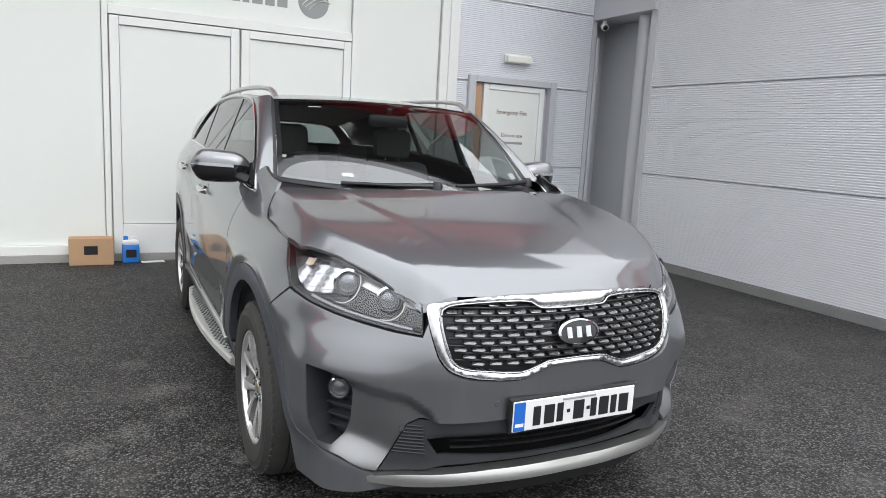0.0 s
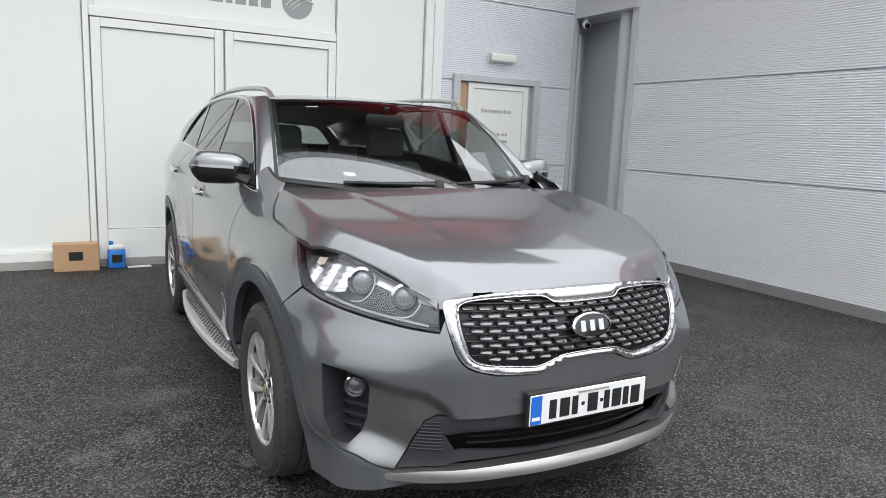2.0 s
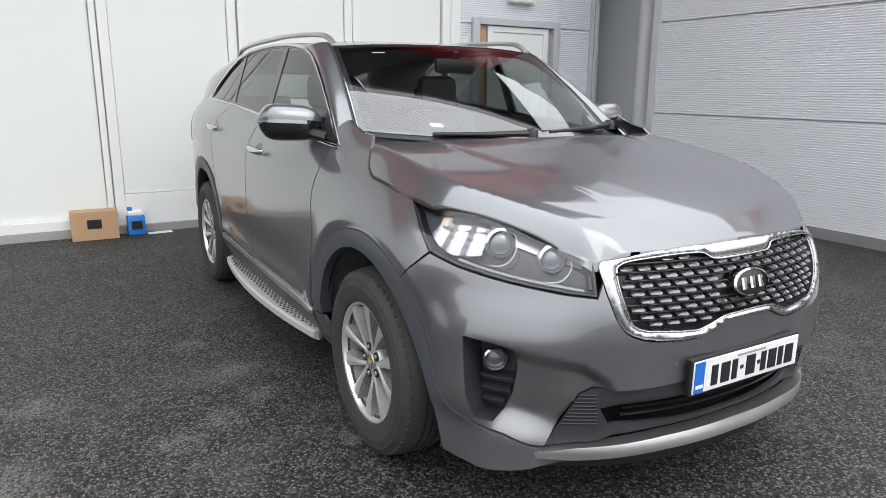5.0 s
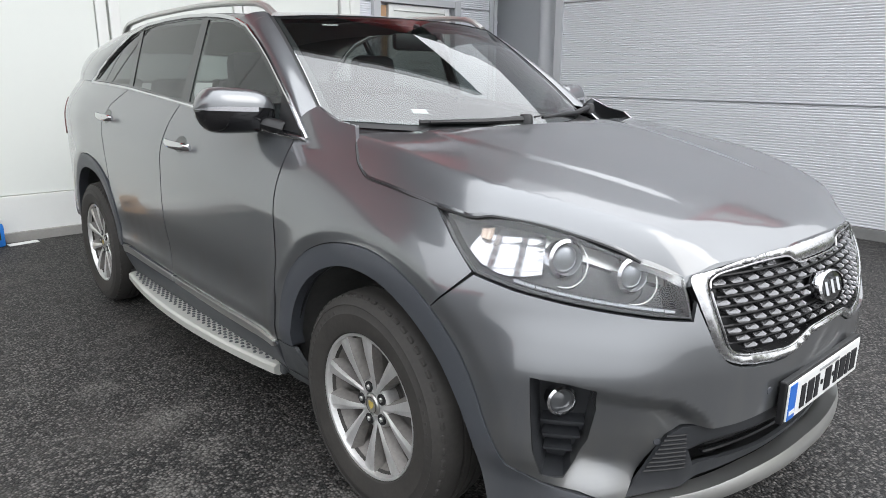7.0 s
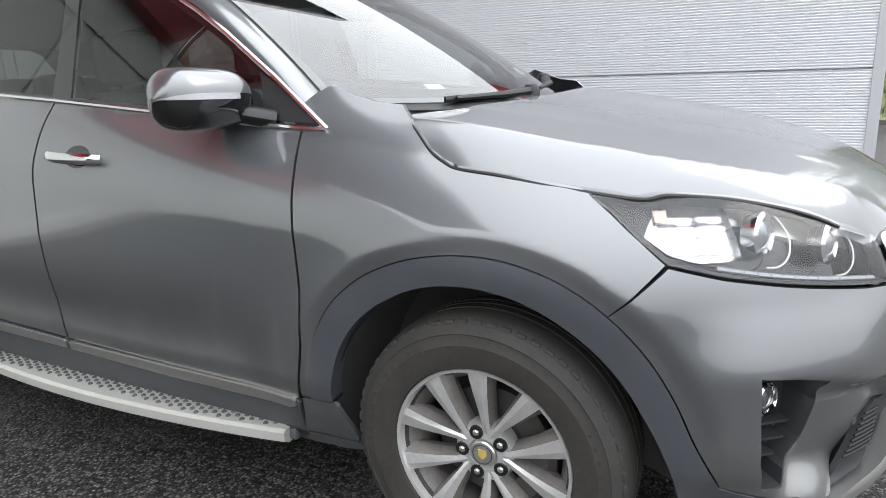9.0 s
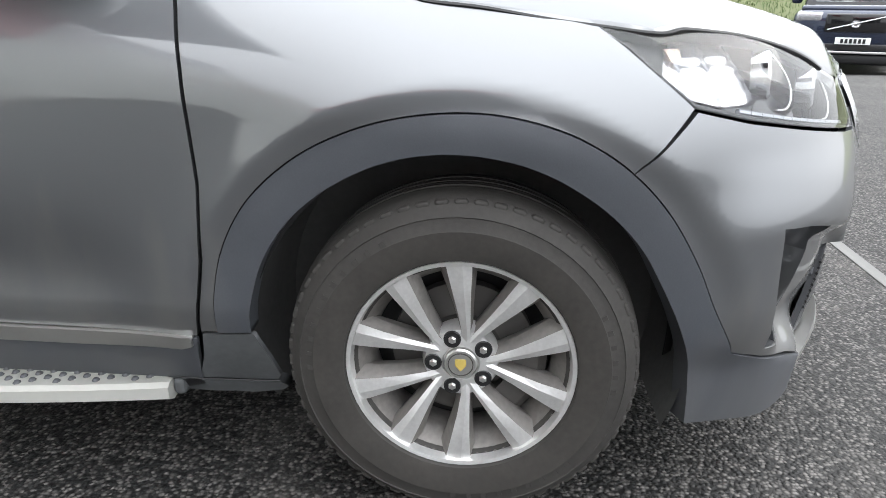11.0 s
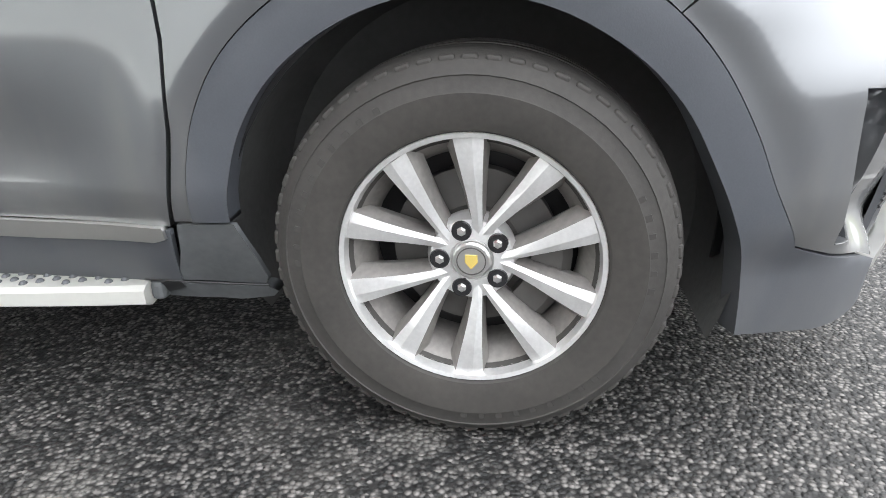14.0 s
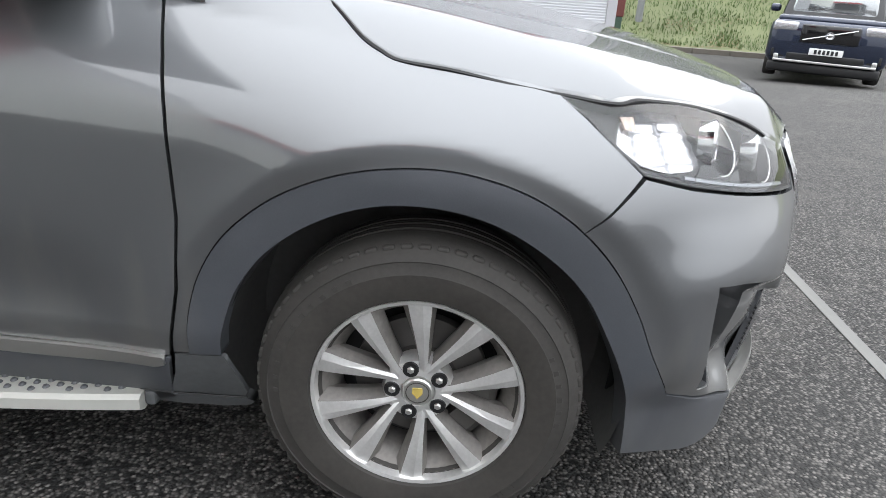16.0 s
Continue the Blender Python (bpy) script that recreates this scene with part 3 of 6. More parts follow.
PLAN = spline([(-0.16, -0.955), (0, -0.962), (0.16, -0.955), (0.32, -0.93), (0.46, -0.888), (0.58, -0.825), (0.69, -0.74), (0.78, -0.645), (0.85, -0.53), (0.9, -0.4), (0.928, -0.25),
               (0.938, 0.0), (0.943, 0.5), (0.948, 1.2), (0.946, 2.0), (0.938, 2.7), (0.908, 3.18), (0.845, 3.5), (0.7, 3.7), (0.4, 3.81), (0, 3.83)], 40)
PLAN_U = np.concatenate([[0], np.cumsum(np.linalg.norm(np.diff(PLAN, axis=0), axis=1))])
PLAN_U -= PLAN_U[40]
_t = np.gradient(PLAN, axis=0)
PLAN_N = np.stack([-_t[:, 1], _t[:, 0]], 1)
PLAN_N = -PLAN_N / np.linalg.norm(PLAN_N, axis=1)[:, None]
SHOULDER = curve1([-0.95, -0.8, -0.6, -0.4, -0.2, 0.08, 0.26, 0.5, 1.4, 2.4, 3.1, 3.9], [0.97, 0.975, 0.99, 1.015, 1.05, 1.085, 1.11, 1.14, 1.225, 1.29, 1.315, 1.32])


def u_of_y(y):
    """Where along the plan curve the side has this y."""
    return np.interp(y, PLAN[40:, 1], PLAN_U[40:])


def smooth(a, b, x):
    t = np.clip((x - a) / (b - a), 0, 1)
    return t * t * (3 - 2 * t)


def body(u, z, out=0.0):
    """A point of the outer skin: u runs from the middle of the front round the right-hand corner and along the flank (left-hand: minus); out lies along its normal."""
    u, z = np.asarray(u, float), np.asarray(z, float)
    side, u = np.where(u < 0, 1.0, -1.0), np.abs(u)
    a, y = np.interp(u, PLAN_U, PLAN[:, 0]), np.interp(u, PLAN_U, PLAN[:, 1])
    na, ny = np.interp(u, PLAN_U, PLAN_N[:, 0]), np.interp(u, PLAN_U, PLAN_N[:, 1])
    v = z - SHOULDER(y)
    flank = smooth(-0.75, -0.35, y)
    up = np.where(v < 0, 0.11 * (np.clip(v + 0.25, 0, 1) / 0.25) ** 2.0, 0.11 + v * (0.37 + 0.4 * smooth(0.55, 0.2, y)) + 0.06 * v * v)
    low = np.where(z < 0.5, np.clip(0.5 - z, 0, 1) ** 1.5 * (0.25 + 0.55 * flank), 0)
    low = low * (1 - 0.7 * smooth(-0.15, -0.35, y) * smooth(-0.85, -0.65, y))
    doors = smooth(0.55, 0.8, y) * smooth(2.4, 2.1, y)
    dent = doors * 0.02 * np.exp(-(((z - 0.55) / 0.11) ** 2))
    r1, r2 = np.hypot(y, z - 0.37), np.hypot(y - 2.78, z - 0.37)
    flare = 0.014 * (np.exp(-(((r1 - 0.5) / 0.1) ** 2)) + np.exp(-(((r2 - 0.5) / 0.1) ** 2))) * flank
    flare = flare - 0.013 * flank * (smooth(0.572, 0.51, r1) + smooth(0.572, 0.51, r2))
    e = out - up - low - dent + flare
    return np.stack([side * (a + na * e), y + ny * e, z + 0 * u], -1)


def normal_of(fn, u, v):
    e = 0.004
    n = np.cross(fn(u + e, v) - fn(u - e, v), fn(u, v + e) - fn(u, v - e))
    return n / (np.linalg.norm(n, axis=-1, keepdims=True) + 1e-12)


def inside(poly, p):
    x, y = p[:, 0], p[:, 1]
    hit = np.zeros(len(p), bool)
    for (x0, y0), (x1, y1) in zip(poly, np.roll(poly, -1, 0)):
        cross = (y0 > y) != (y1 > y)
        hit ^= cross & (x < (x1 - x0) * (y - y0) / (y1 - y0 + 1e-15) + x0)
    return hit


def shrink(poly, gap):
    """The outline moved inwards by gap."""
    area = 0.5 * np.sum(poly[:, 0] * np.roll(poly[:, 1], -1) - np.roll(poly[:, 0], -1) * poly[:, 1])
    d = np.roll(poly, -1, 0) - poly
    d /= np.linalg.norm(d, axis=1, keepdims=True) + 1e-12
    n = np.stack([-d[:, 1], d[:, 0]], 1) * np.sign(area)
    m = n + np.roll(n, 1, 0)
    m /= np.maximum(np.linalg.norm(m, axis=1, keepdims=True), 0.6) + 1e-12
    return poly + m * gap


def dense(poly, step):
    out = []
    for a, b in zip(poly, np.roll(poly, -1, 0)):
        k = max(1, int(np.ceil(np.linalg.norm(b - a) / step)))
        out += [a + (b - a) * i / k for i in range(k)]
    return np.array(out)


def skin(name, fn, outline, mat, parent, label="", holes=(), step=0.022, gap=0.0018, out=0.0, thick=0.014, label_kind=""):
    """A sheet-metal part: the outline, in the two parameters of the surface fn(u, v, out), is filled with a fine net and given a folded edge."""
    rings = [dense(shrink(np.array(outline, float), gap), step)] + [dense(shrink(np.array(h, float), -gap), step) for h in holes]
    lo, hi = rings[0].min(0), rings[0].max(0)
    gu, gv = np.meshgrid(np.arange(lo[0] + step / 2, hi[0], step), np.arange(lo[1] + step / 2, hi[1], step))
    g = np.stack([gu.ravel(), gv.ravel()], 1)
    ok = inside(rings[0], g)
    for h in rings[1:]:
        ok &= ~inside(h, g)
    g = g[ok]
    edge = np.concatenate(rings)
    far = np.array([np.min(np.hypot(*(edge - q).T)) > 0.45 * step for q in g]) if len(g) else np.zeros(0, bool)
    g = g[far]
    pts, segs, k = [Vector(q) for q in np.concatenate([edge, g])], [], 0
    for r in rings:
        segs += [(k + i, k + (i + 1) % len(r)) for i in range(len(r))]
        k += len(r)
    vs, _, fs, *_ = geometry.delaunay_2d_cdt(pts, segs, [], 0, 1e-7)
    q = np.array([tuple(v) for v in vs])
    mid = np.array([q[list(f)].mean(0) for f in fs])
    keep = inside(rings[0], mid)
    for h in rings[1:]:
        keep &= ~inside(h, mid)
    faces = [list(f) for f, y in zip(fs, keep) if y]
    sheet = lambda a, b: fn(a, b, out)
    pos, nor = sheet(q[:, 0], q[:, 1]), normal_of(sheet, q[:, 0], q[:, 1])
    away = np.sign((fn(q[:, 0], q[:, 1], out + 0.01) - pos) * nor @ np.ones(3))
    nor *= np.where(away == 0, 1, away)[:, None]
    a, b, c = (pos[[f[i] for f in faces]] for i in range(3))
    turn = np.sum(np.cross(b - a, c - a) * nor[[f[0] for f in faces]], 1) < 0
    faces = [f[::-1] if t else f for f, t in zip(faces, turn)]
    verts, normals, tops = list(pos), list(nor), len(faces)
    for r in rings:
        back = fn(r[:, 0], r[:, 1], out - thick)
        front = sheet(r[:, 0], r[:, 1])
        base, n = len(verts), len(r)
        ahead = np.roll(front, -1, 0) - front
        w = np.cross(ahead, normal_of(sheet, r[:, 0], r[:, 1]))
        w /= np.linalg.norm(w, axis=1, keepdims=True) + 1e-12
        verts += list(front) + list(back)
        normals += list(w) + list(w)
        faces += [[base + i, base + (i + 1) % n, base + n + (i + 1) % n, base + n + i] for i in range(n)]
    return obj(name, verts, faces, mat, parent, label, smooth_to=-1, normals=normals)


def loft(name, fn, us, vs, mat, parent, label="", thick=0.0):
    """A grid over the surface fn."""
    uu, vv = np.meshgrid(us, vs, indexing="ij")
    pos = fn(uu.ravel(), vv.ravel())
    n, m = len(us), len(vs)
    faces = [(i * m + j, (i + 1) * m + j, (i + 1) * m + j + 1, i * m + j + 1) for i in range(n - 1) for j in range(m - 1)]
    return obj(name, pos, faces, mat, parent, label, smooth_to=-1)


def strip(name, fn, line, width, mat, parent, label="", high=0.006, sides=8):
    """A trim bar that lies on the surface fn along a line of its parameters."""
    line = np.array(line, float)
    return part(name, tube(fn(line[:, 0], line[:, 1], high * 0.4), width, sides), mat, parent, label, True)


def both(outline):
    return np.array(outline, float), np.array([(-u, v) for u, v in outline][::-1], float)


# ---- the car ----
CAR = thing("car", label="dark silver grey five-door SUV parked on asphalt, dusty wheels", category="car")


def bumper(u, z, out=0.0):
    """The front bumper: under a ledge it is drawn in, and comes out again at the bottom lip."""
    w = np.abs(u)
    ledge = np.interp(w, [0.0, 0.44, 0.468, 0.523, 0.6, 0.757, 0.95, 1.09, 1.2], [0.3, 0.4, 0.479, 0.555, 0.604, 0.636, 0.672, 0.694, 0.7])
    rise = np.interp(w, [0.0, 0.5, 0.62, 0.75, 0.95, 1.05], [0.3, 0.31, 0.33, 0.36, 0.42, 0.45])
    deep = 0.043 * smooth(0.44, 0.56, w) * smooth(0.93, 0.81, w)
    d = deep * smooth(ledge + 0.006, ledge - 0.05, z) * smooth(rise - 0.05, rise + 0.06, z)
    belly = 0.022 * smooth(0.84, 0.65, z) * smooth(0.33, 0.5, z) * smooth(1.14, 0.92, w) * smooth(0.15, 0.45, w)
    belly = belly + 0.024 * smooth(0.81, 0.64, z) * smooth(0.42 - 0.08 * smooth(0.8, 0.88, w), 0.6 - 0.16 * smooth(0.8, 0.88, w), z) * smooth(1.16, 0.98, w) * smooth(0.52, 0.75, w)
    belly = belly + 0.026 * smooth(0.43, 0.33, z) * smooth(0.64, 0.78, w) * smooth(1.02, 0.86, w)
    return body(u, z, out - d + belly)


HOOD_Z = curve1([-0.96, -0.895, -0.855, -0.76, -0.62, -0.46, -0.3, -0.12, 0.0, 0.13, 0.3], [0.88, 0.936, 0.968, 1.012, 1.054, 1.092, 1.122, 1.152, 1.172, 1.19, 1.205])
HOOD_X = curve1([-0.95, -0.8, -0.722, -0.596, -0.47, -0.336, -0.2, 0.0, 0.15, 0.3], [0.34, 0.45, 0.527, 0.619, 0.681, 0.735, 0.751, 0.757, 0.754, 0.76])
HOOD_EDGE = [(0.0, -0.897), (0.15, -0.893), (0.3, -0.873), (0.42, -0.842), (0.528, -0.80), (0.6, -0.722), (0.68, -0.596), (0.745, -0.47), (0.785, -0.395), (0.815, -0.336), (0.835, -0.2), (0.842, -0.02), (0.843, 0.07), (0.836, 0.109), (0.823, 0.149), (0.797, 0.194), (0.758, 0.257), (0.55, 0.2), (0.35, 0.155), (0.15, 0.135), (0.0, 0.13)]
HOOD_REAR = curve1([0, 0.15, 0.35, 0.55, 0.758, 0.9], [0.13, 0.135, 0.155, 0.2, 0.257, 0.3])

NOSE = curve1([0, 0.12, 0.24, 0.34, 0.42, 0.464, 0.5, 0.53, 0.55, 1.0], [0, 0.003, 0.013, 0.026, 0.034, 0.033, 0.022, 0.004, 0, 0])
NOSE_Y = curve1([0, 0.15, 0.3, 0.42, 0.528, 0.6], [-0.897, -0.893, -0.873, -0.842, -0.8, -0.722])


def bonnet(x, y, out=0.0):
    """The bonnet's sheet over the plan: a long crown that rolls off at the shoulders, with two soft creases."""
    x, y = np.asarray(x, float), np.asarray(y, float)
    w, edge = np.abs(x), HOOD_X(y)
    z = HOOD_Z(y) - 0.02 * (w / edge) ** 2 - 0.11 * (np.clip(w - edge, 0, 1) / 0.1) ** 1.5
    z = z - NOSE(w) * smooth(NOSE_Y(w) + 0.11, NOSE_Y(w), y)
    line = 0.30 + 0.2 * smooth(-0.85, 0.2, y)
    z = z - 0.0035 * smooth(line - 0.02, line + 0.035, w) * smooth(-0.8, -0.5, y) + 0.0035 * smooth(line, edge, w) * smooth(-0.8, -0.5, y)
    return np.stack([x, y, z + out], -1)


def screen(s, t, out=0.0):
    """The windscreen: s across, t from the cowl to the roof."""
    s, t = np.asarray(s, float), np.asarray(t, float)
    w = np.abs(s)
    a = 0.71 - 0.1 * t
    yb, zb = 0.15 + 0.36 * w**2.2, 1.175 + 0.03 * w**2
    yt, zt = 0.945 + 0.095 * w**2, 1.612 - 0.018 * w**2
    bow = 0.02 * 4 * t * (1 - t)
    return np.stack([s * a, yb + (yt - yb) * t - 0.3 * bow - 0.47 * out, zb + (zt - zb) * t + 0.85 * bow + 0.88 * out], -1)


ROOF_Z = curve1([0.9, 1.1, 1.4, 1.8, 2.4, 3.0, 3.4, 3.62], [1.606, 1.63, 1.652, 1.662, 1.655, 1.615, 1.565, 1.53])
ROOF_A = curve1([0.9, 1.1, 1.6, 2.4, 3.1, 3.62], [0.605, 0.61, 0.625, 0.62, 0.6, 0.575])


def roof(s, y, out=0.0):
    s, y = np.asarray(s, float), np.asarray(y, float)
    w = np.abs(s)
    yy = np.where(y < 1.05, y + 0.095 * w**2 * smooth(1.2, 0.9, y), y)
    return np.stack([s * ROOF_A(yy), yy, ROOF_Z(yy) - 0.03 * w**2.5 + out], -1)


WIN_TOP = curve1([1.0, 1.15, 1.35, 1.72, 2.2, 2.4, 2.55, 2.75, 2.9, 3.7], [1.535, 1.583, 1.606, 1.624, 1.606, 1.565, 1.505, 1.40, 1.318, 1.318])


def cant(y, t, out=0.0, side=1):
    """The roof's side from the window frame (t = 0) up to the roof's edge (t = 1)."""
    y, t = np.asarray(y, float), np.asarray(t, float)
    lo = body(u_of_y(y), WIN_TOP(y))
    hi = roof(-1.0 + 0 * y, y)
    bow = 4 * t * (1 - t)
    p = lo + (hi - lo) * t[..., None]
    gap = np.linalg.norm(hi - lo, axis=-1)
    p = p + np.stack([-0.10 * bow * gap - 0.6 * out, 0 * y, 0.10 * bow * gap + 0.8 * out], -1)
    p[..., 0] *= side
    return p


PILLAR_U = curve1([0, 0.3, 0.6, 0.85, 1.0], [1.99, 2.17, 2.40, 2.64, 2.73])
PILLAR_Z = curve1([0, 0.3, 0.6, 0.85, 1.0], [1.152, 1.286, 1.43, 1.557, 1.583])


def pillar(k, t, side=1, out=0.0):
    """The A-pillar between the windscreen's edge (k = 0) and the window frame (k = 1)."""
    k, t = np.asarray(k, float), np.asarray(t, float)
    a, b = screen(-1.0 + 0 * t, t), body(PILLAR_U(t), PILLAR_Z(t))
    bow = 4 * k * (1 - k) * 0.02 + out
    p = a + (b - a) * k[..., None] + np.stack([-0.8 * bow, -0.3 * bow, 0.5 * bow], -1)
    p[..., 0] *= side
    return p


# sheet-metal parts of each flank
ARCH_OUT = [(2.045, 0.435), (2.035, 0.53), (2.005, 0.63), (1.945, 0.725), (1.85, 0.805), (1.74, 0.856), (1.63, 0.88), (1.52, 0.884), (1.42, 0.868), (1.33, 0.835), (1.245, 0.779), (1.165, 0.695), (1.105, 0.6), (1.06, 0.5), (1.005, 0.40)]
ARCH_IN = [(1.055, 0.25), (1.085, 0.36), (1.12, 0.46), (1.165, 0.55), (1.225, 0.645), (1.31, 0.725), (1.42, 0.785), (1.54, 0.81), (1.66, 0.802), (1.77, 0.76), (1.865, 0.69), (1.93, 0.6), (1.965, 0.5), (1.975, 0.435)]
REAR_OUT = [(3.77, 0.45), (3.785, 0.56), (3.82, 0.68), (3.9, 0.79), (4.01, 0.865), (4.15, 0.905), (4.3, 0.91), (4.45, 0.89), (4.58, 0.82), (4.68, 0.72), (4.75, 0.6), (4.79, 0.45)]
REAR_IN = [(4.73, 0.45), (4.69, 0.58), (4.62, 0.69), (4.52, 0.77), (4.4, 0.815), (4.27, 0.825), (4.13, 0.81), (4.02, 0.765), (3.93, 0.69), (3.87, 0.59), (3.84, 0.45)]
ARCH_IN[0] = (1.06, 0.215)
ARCH_OUT, ARCH_IN, REAR_OUT, REAR_IN = ([tuple(q) for q in spline(line, 5)] for line in (ARCH_OUT, ARCH_IN, REAR_OUT, REAR_IN))
FENDER = [(1.13, 0.887), (1.18, 0.93), (1.25, 0.985), (1.32, 1.034), (1.4, 1.047), (1.53, 1.06), (1.62, 1.069), (1.66, 1.082), (1.70, 1.105), (1.745, 1.145), (1.807, 1.208), (1.885, 1.219), (1.94, 1.236), (2.006, 1.263), (2.045, 1.246), (2.08, 1.219), (2.0, 1.154), (2.074, 1.146), (2.056, 1.05), (2.045, 0.95), (2.037, 0.75), (2.049, 0.6), (2.075, 0.47), (2.08, 0.435)] + ARCH_OUT[:51]
DOOR_F = [(2.078, 1.148), (2.06, 1.05), (2.049, 0.95), (2.041, 0.75), (2.053, 0.6), (2.079, 0.47), (2.088, 0.425), (2.6, 0.435), (3.08, 0.452), (3.1, 0.55), (3.1, 0.82), (3.06, 1.1), (3.055, 1.233), (2.77, 1.214), (2.4, 1.182)]
DOOR_R = [(3.06, 1.234), (3.065, 1.1), (3.105, 0.82), (3.105, 0.55), (3.086, 0.453), (3.78, 0.478)] + REAR_OUT[5:14] + [(3.885, 0.80), (3.925, 0.95), (3.94, 1.1), (3.88, 1.2), (3.75, 1.286)]
QUARTER = [(3.755, 1.287), (3.885, 1.2), (3.945, 1.1), (3.93, 0.95), (3.89, 0.802)] + REAR_OUT[18:] + [(5.2, 0.45), (5.75, 0.45), (5.75, 1.318), (4.46, 1.318), (4.42, 1.314), (4.1, 1.302)]
LIP = [(0.917, 0.367), (0.824, 0.348), (0.74, 0.316), (0.68, 0.29), (0.62, 0.268), (0.62, 0.258), (0.7, 0.242), (0.8, 0.225), (0.905, 0.212)]
SILL = [(2.09, 0.42), (2.6, 0.43), (3.08, 0.447), (3.78, 0.47), (3.8, 0.3), (3.0, 0.255), (2.12, 0.262)]
FLAP = [(2.078, 0.431), (2.092, 0.37), (2.122, 0.293), (2.04, 0.287), (1.955, 0.282), (1.945, 0.3), (1.952, 0.35), (1.972, 0.431)]
for sgn in (0, 1):
    m = 1 if sgn == 0 else -1
    F = lambda pts: np.array([(m * u, z) for u, z in pts], float)[::m]
    skin("front_wing", body, F(FENDER), PAINT, CAR, gap=0.0016, step=0.013)
    fd = skin("front_door", body, F(DOOR_F), PAINT, CAR)
    rd = skin("rear_door", body, F(DOOR_R), PAINT, CAR)
    skin("quarter_panel", body, F(QUARTER), PAINT, CAR)
    skin("sill_cladding", body, F(SILL), CLADDING, CAR, "dusty dark grey plastic sill", out=0.004)
    skin("wing_flap", body, F(FLAP), DUSTY, CAR, "scuffed dark grey plastic", out=0.002)
    skin("arch_cladding", bumper, F(ARCH_OUT + LIP + ARCH_IN), CLADDING, CAR, "dark grey plastic wheel arch trim", out=0.005, thick=0.05, gap=0.0016)
    skin("arch_cladding", body, F(REAR_OUT + REAR_IN), CLADDING, CAR, "dark grey plastic wheel arch trim", out=0.006, thick=0.05, gap=0.003)
    skin("sill_moulding", body, F([(2.098, 0.428), (2.35, 0.431), (2.6, 0.435), (3.07, 0.446), (3.07, 0.412), (2.6, 0.394), (2.35, 0.39), (2.125, 0.392), (2.1, 0.4)]), SATIN, fd, "brushed silver strip", out=0.012, thick=0.02, step=0.015)
    skin("sill_moulding", body, F([(3.092, 0.447), (3.5, 0.458), (3.76, 0.47), (3.76, 0.43), (3.5, 0.42), (3.092, 0.413)]), SATIN, rd, "brushed silver strip", out=0.012, thick=0.02, step=0.015)
    end_ = skin("sill_end", body, F([(2.2, 0.283), (2.125, 0.289), (2.04, 0.283), (1.952, 0.278), (1.935, 0.262), (1.95, 0.246), (2.02, 0.236), (2.1, 0.243), (2.2, 0.238)]), DUSTY, CAR, "dusty broken plastic at the sill end", out=0.006, thick=0.04)
    skin("torn_gap", body, F([(2.155, 0.287), (2.122, 0.291), (2.115, 0.276), (2.135, 0.266), (2.16, 0.256), (2.185, 0.262), (2.178, 0.272)]), BLACK, end_, "dark tear in the plastic", out=0.008, gap=0, thick=0.002, step=0.01)
    strip("seam", body, F([(2.2, 0.287), (2.125, 0.2905), (2.04, 0.285), (1.95, 0.28)]), 0.0022, BLACK, end_, "", 0.012, 6)
    # glazing, from front to rear, with black pillars and a bright frame
    FRAME = [(1.997, 1.152), (2.08, 1.155), (2.3, 1.172), (2.55, 1.195), (2.77, 1.214), (3.05, 1.237), (3.4, 1.262), (3.75, 1.287), (4.1, 1.303), (4.44, 1.312), (4.36, 1.37), (4.24, 1.435), (4.1, 1.505), (3.95, 1.565), (3.75, 1.607), (3.5, 1.62), (3.28, 1.624), (3.05, 1.618), (2.9, 1.606), (2.77, 1.588), (2.643, 1.553), (2.5, 1.483), (2.382, 1.415), (2.18, 1.284)]
    GL1 = [(2.1, 1.172), (2.3, 1.188), (2.55, 1.21), (2.77, 1.228), (2.99, 1.246), (3.01, 1.42), (3.035, 1.597), (2.9, 1.588), (2.77, 1.565), (2.66, 1.535), (2.5, 1.452), (2.36, 1.37), (2.2, 1.26)]
    GL2 = [(3.08, 1.252), (3.4, 1.277), (3.73, 1.300), (3.76, 1.42), (3.80, 1.578), (3.65, 1.598), (3.5, 1.603), (3.28, 1.608), (3.1, 1.603), (3.085, 1.42)]
    GL3 = [(3.79, 1.304), (4.1, 1.318), (4.37, 1.328), (4.23, 1.41), (4.09, 1.485), (3.95, 1.54), (3.85, 1.566), (3.82, 1.45)]
    skin("window_surround", body, F(FRAME), GLOSSBLACK, CAR, "gloss black window pillars", holes=(F(GL1), F(GL2), F(GL3)), out=-0.004, gap=0.0005)
    for g, mt, nm in ((GL1, SIDEGLASS, "front_window"), (GL2, PRIVACY, "rear_window"), (GL3, PRIVACY, "quarter_window")):
        pane = skin(nm, body, F(g), mt, CAR, "dark tinted side glass", out=-0.008, gap=-0.002, thick=0.004)
    strip("window_trim", body, F(FRAME + FRAME[:1]), 0.0085, CHROME, CAR, "bright chrome window trim", 0.004)
    # sheet metal above the windows, and the A-pillar
    sd = -1 if sgn else 1
    cf = lambda y, t: cant(y, t, 0.0, sd)
    loft("roof_side", cf, np.linspace(1.05, 3.62, 70), np.linspace(0.0, 1.0, 9), PAINT, CAR)
    pf = lambda k, t: pillar(k, t, sd)
    loft("a_pillar", pf, np.linspace(0.1, 1, 8), np.linspace(0.05, 1.06, 26), PAINT, CAR)
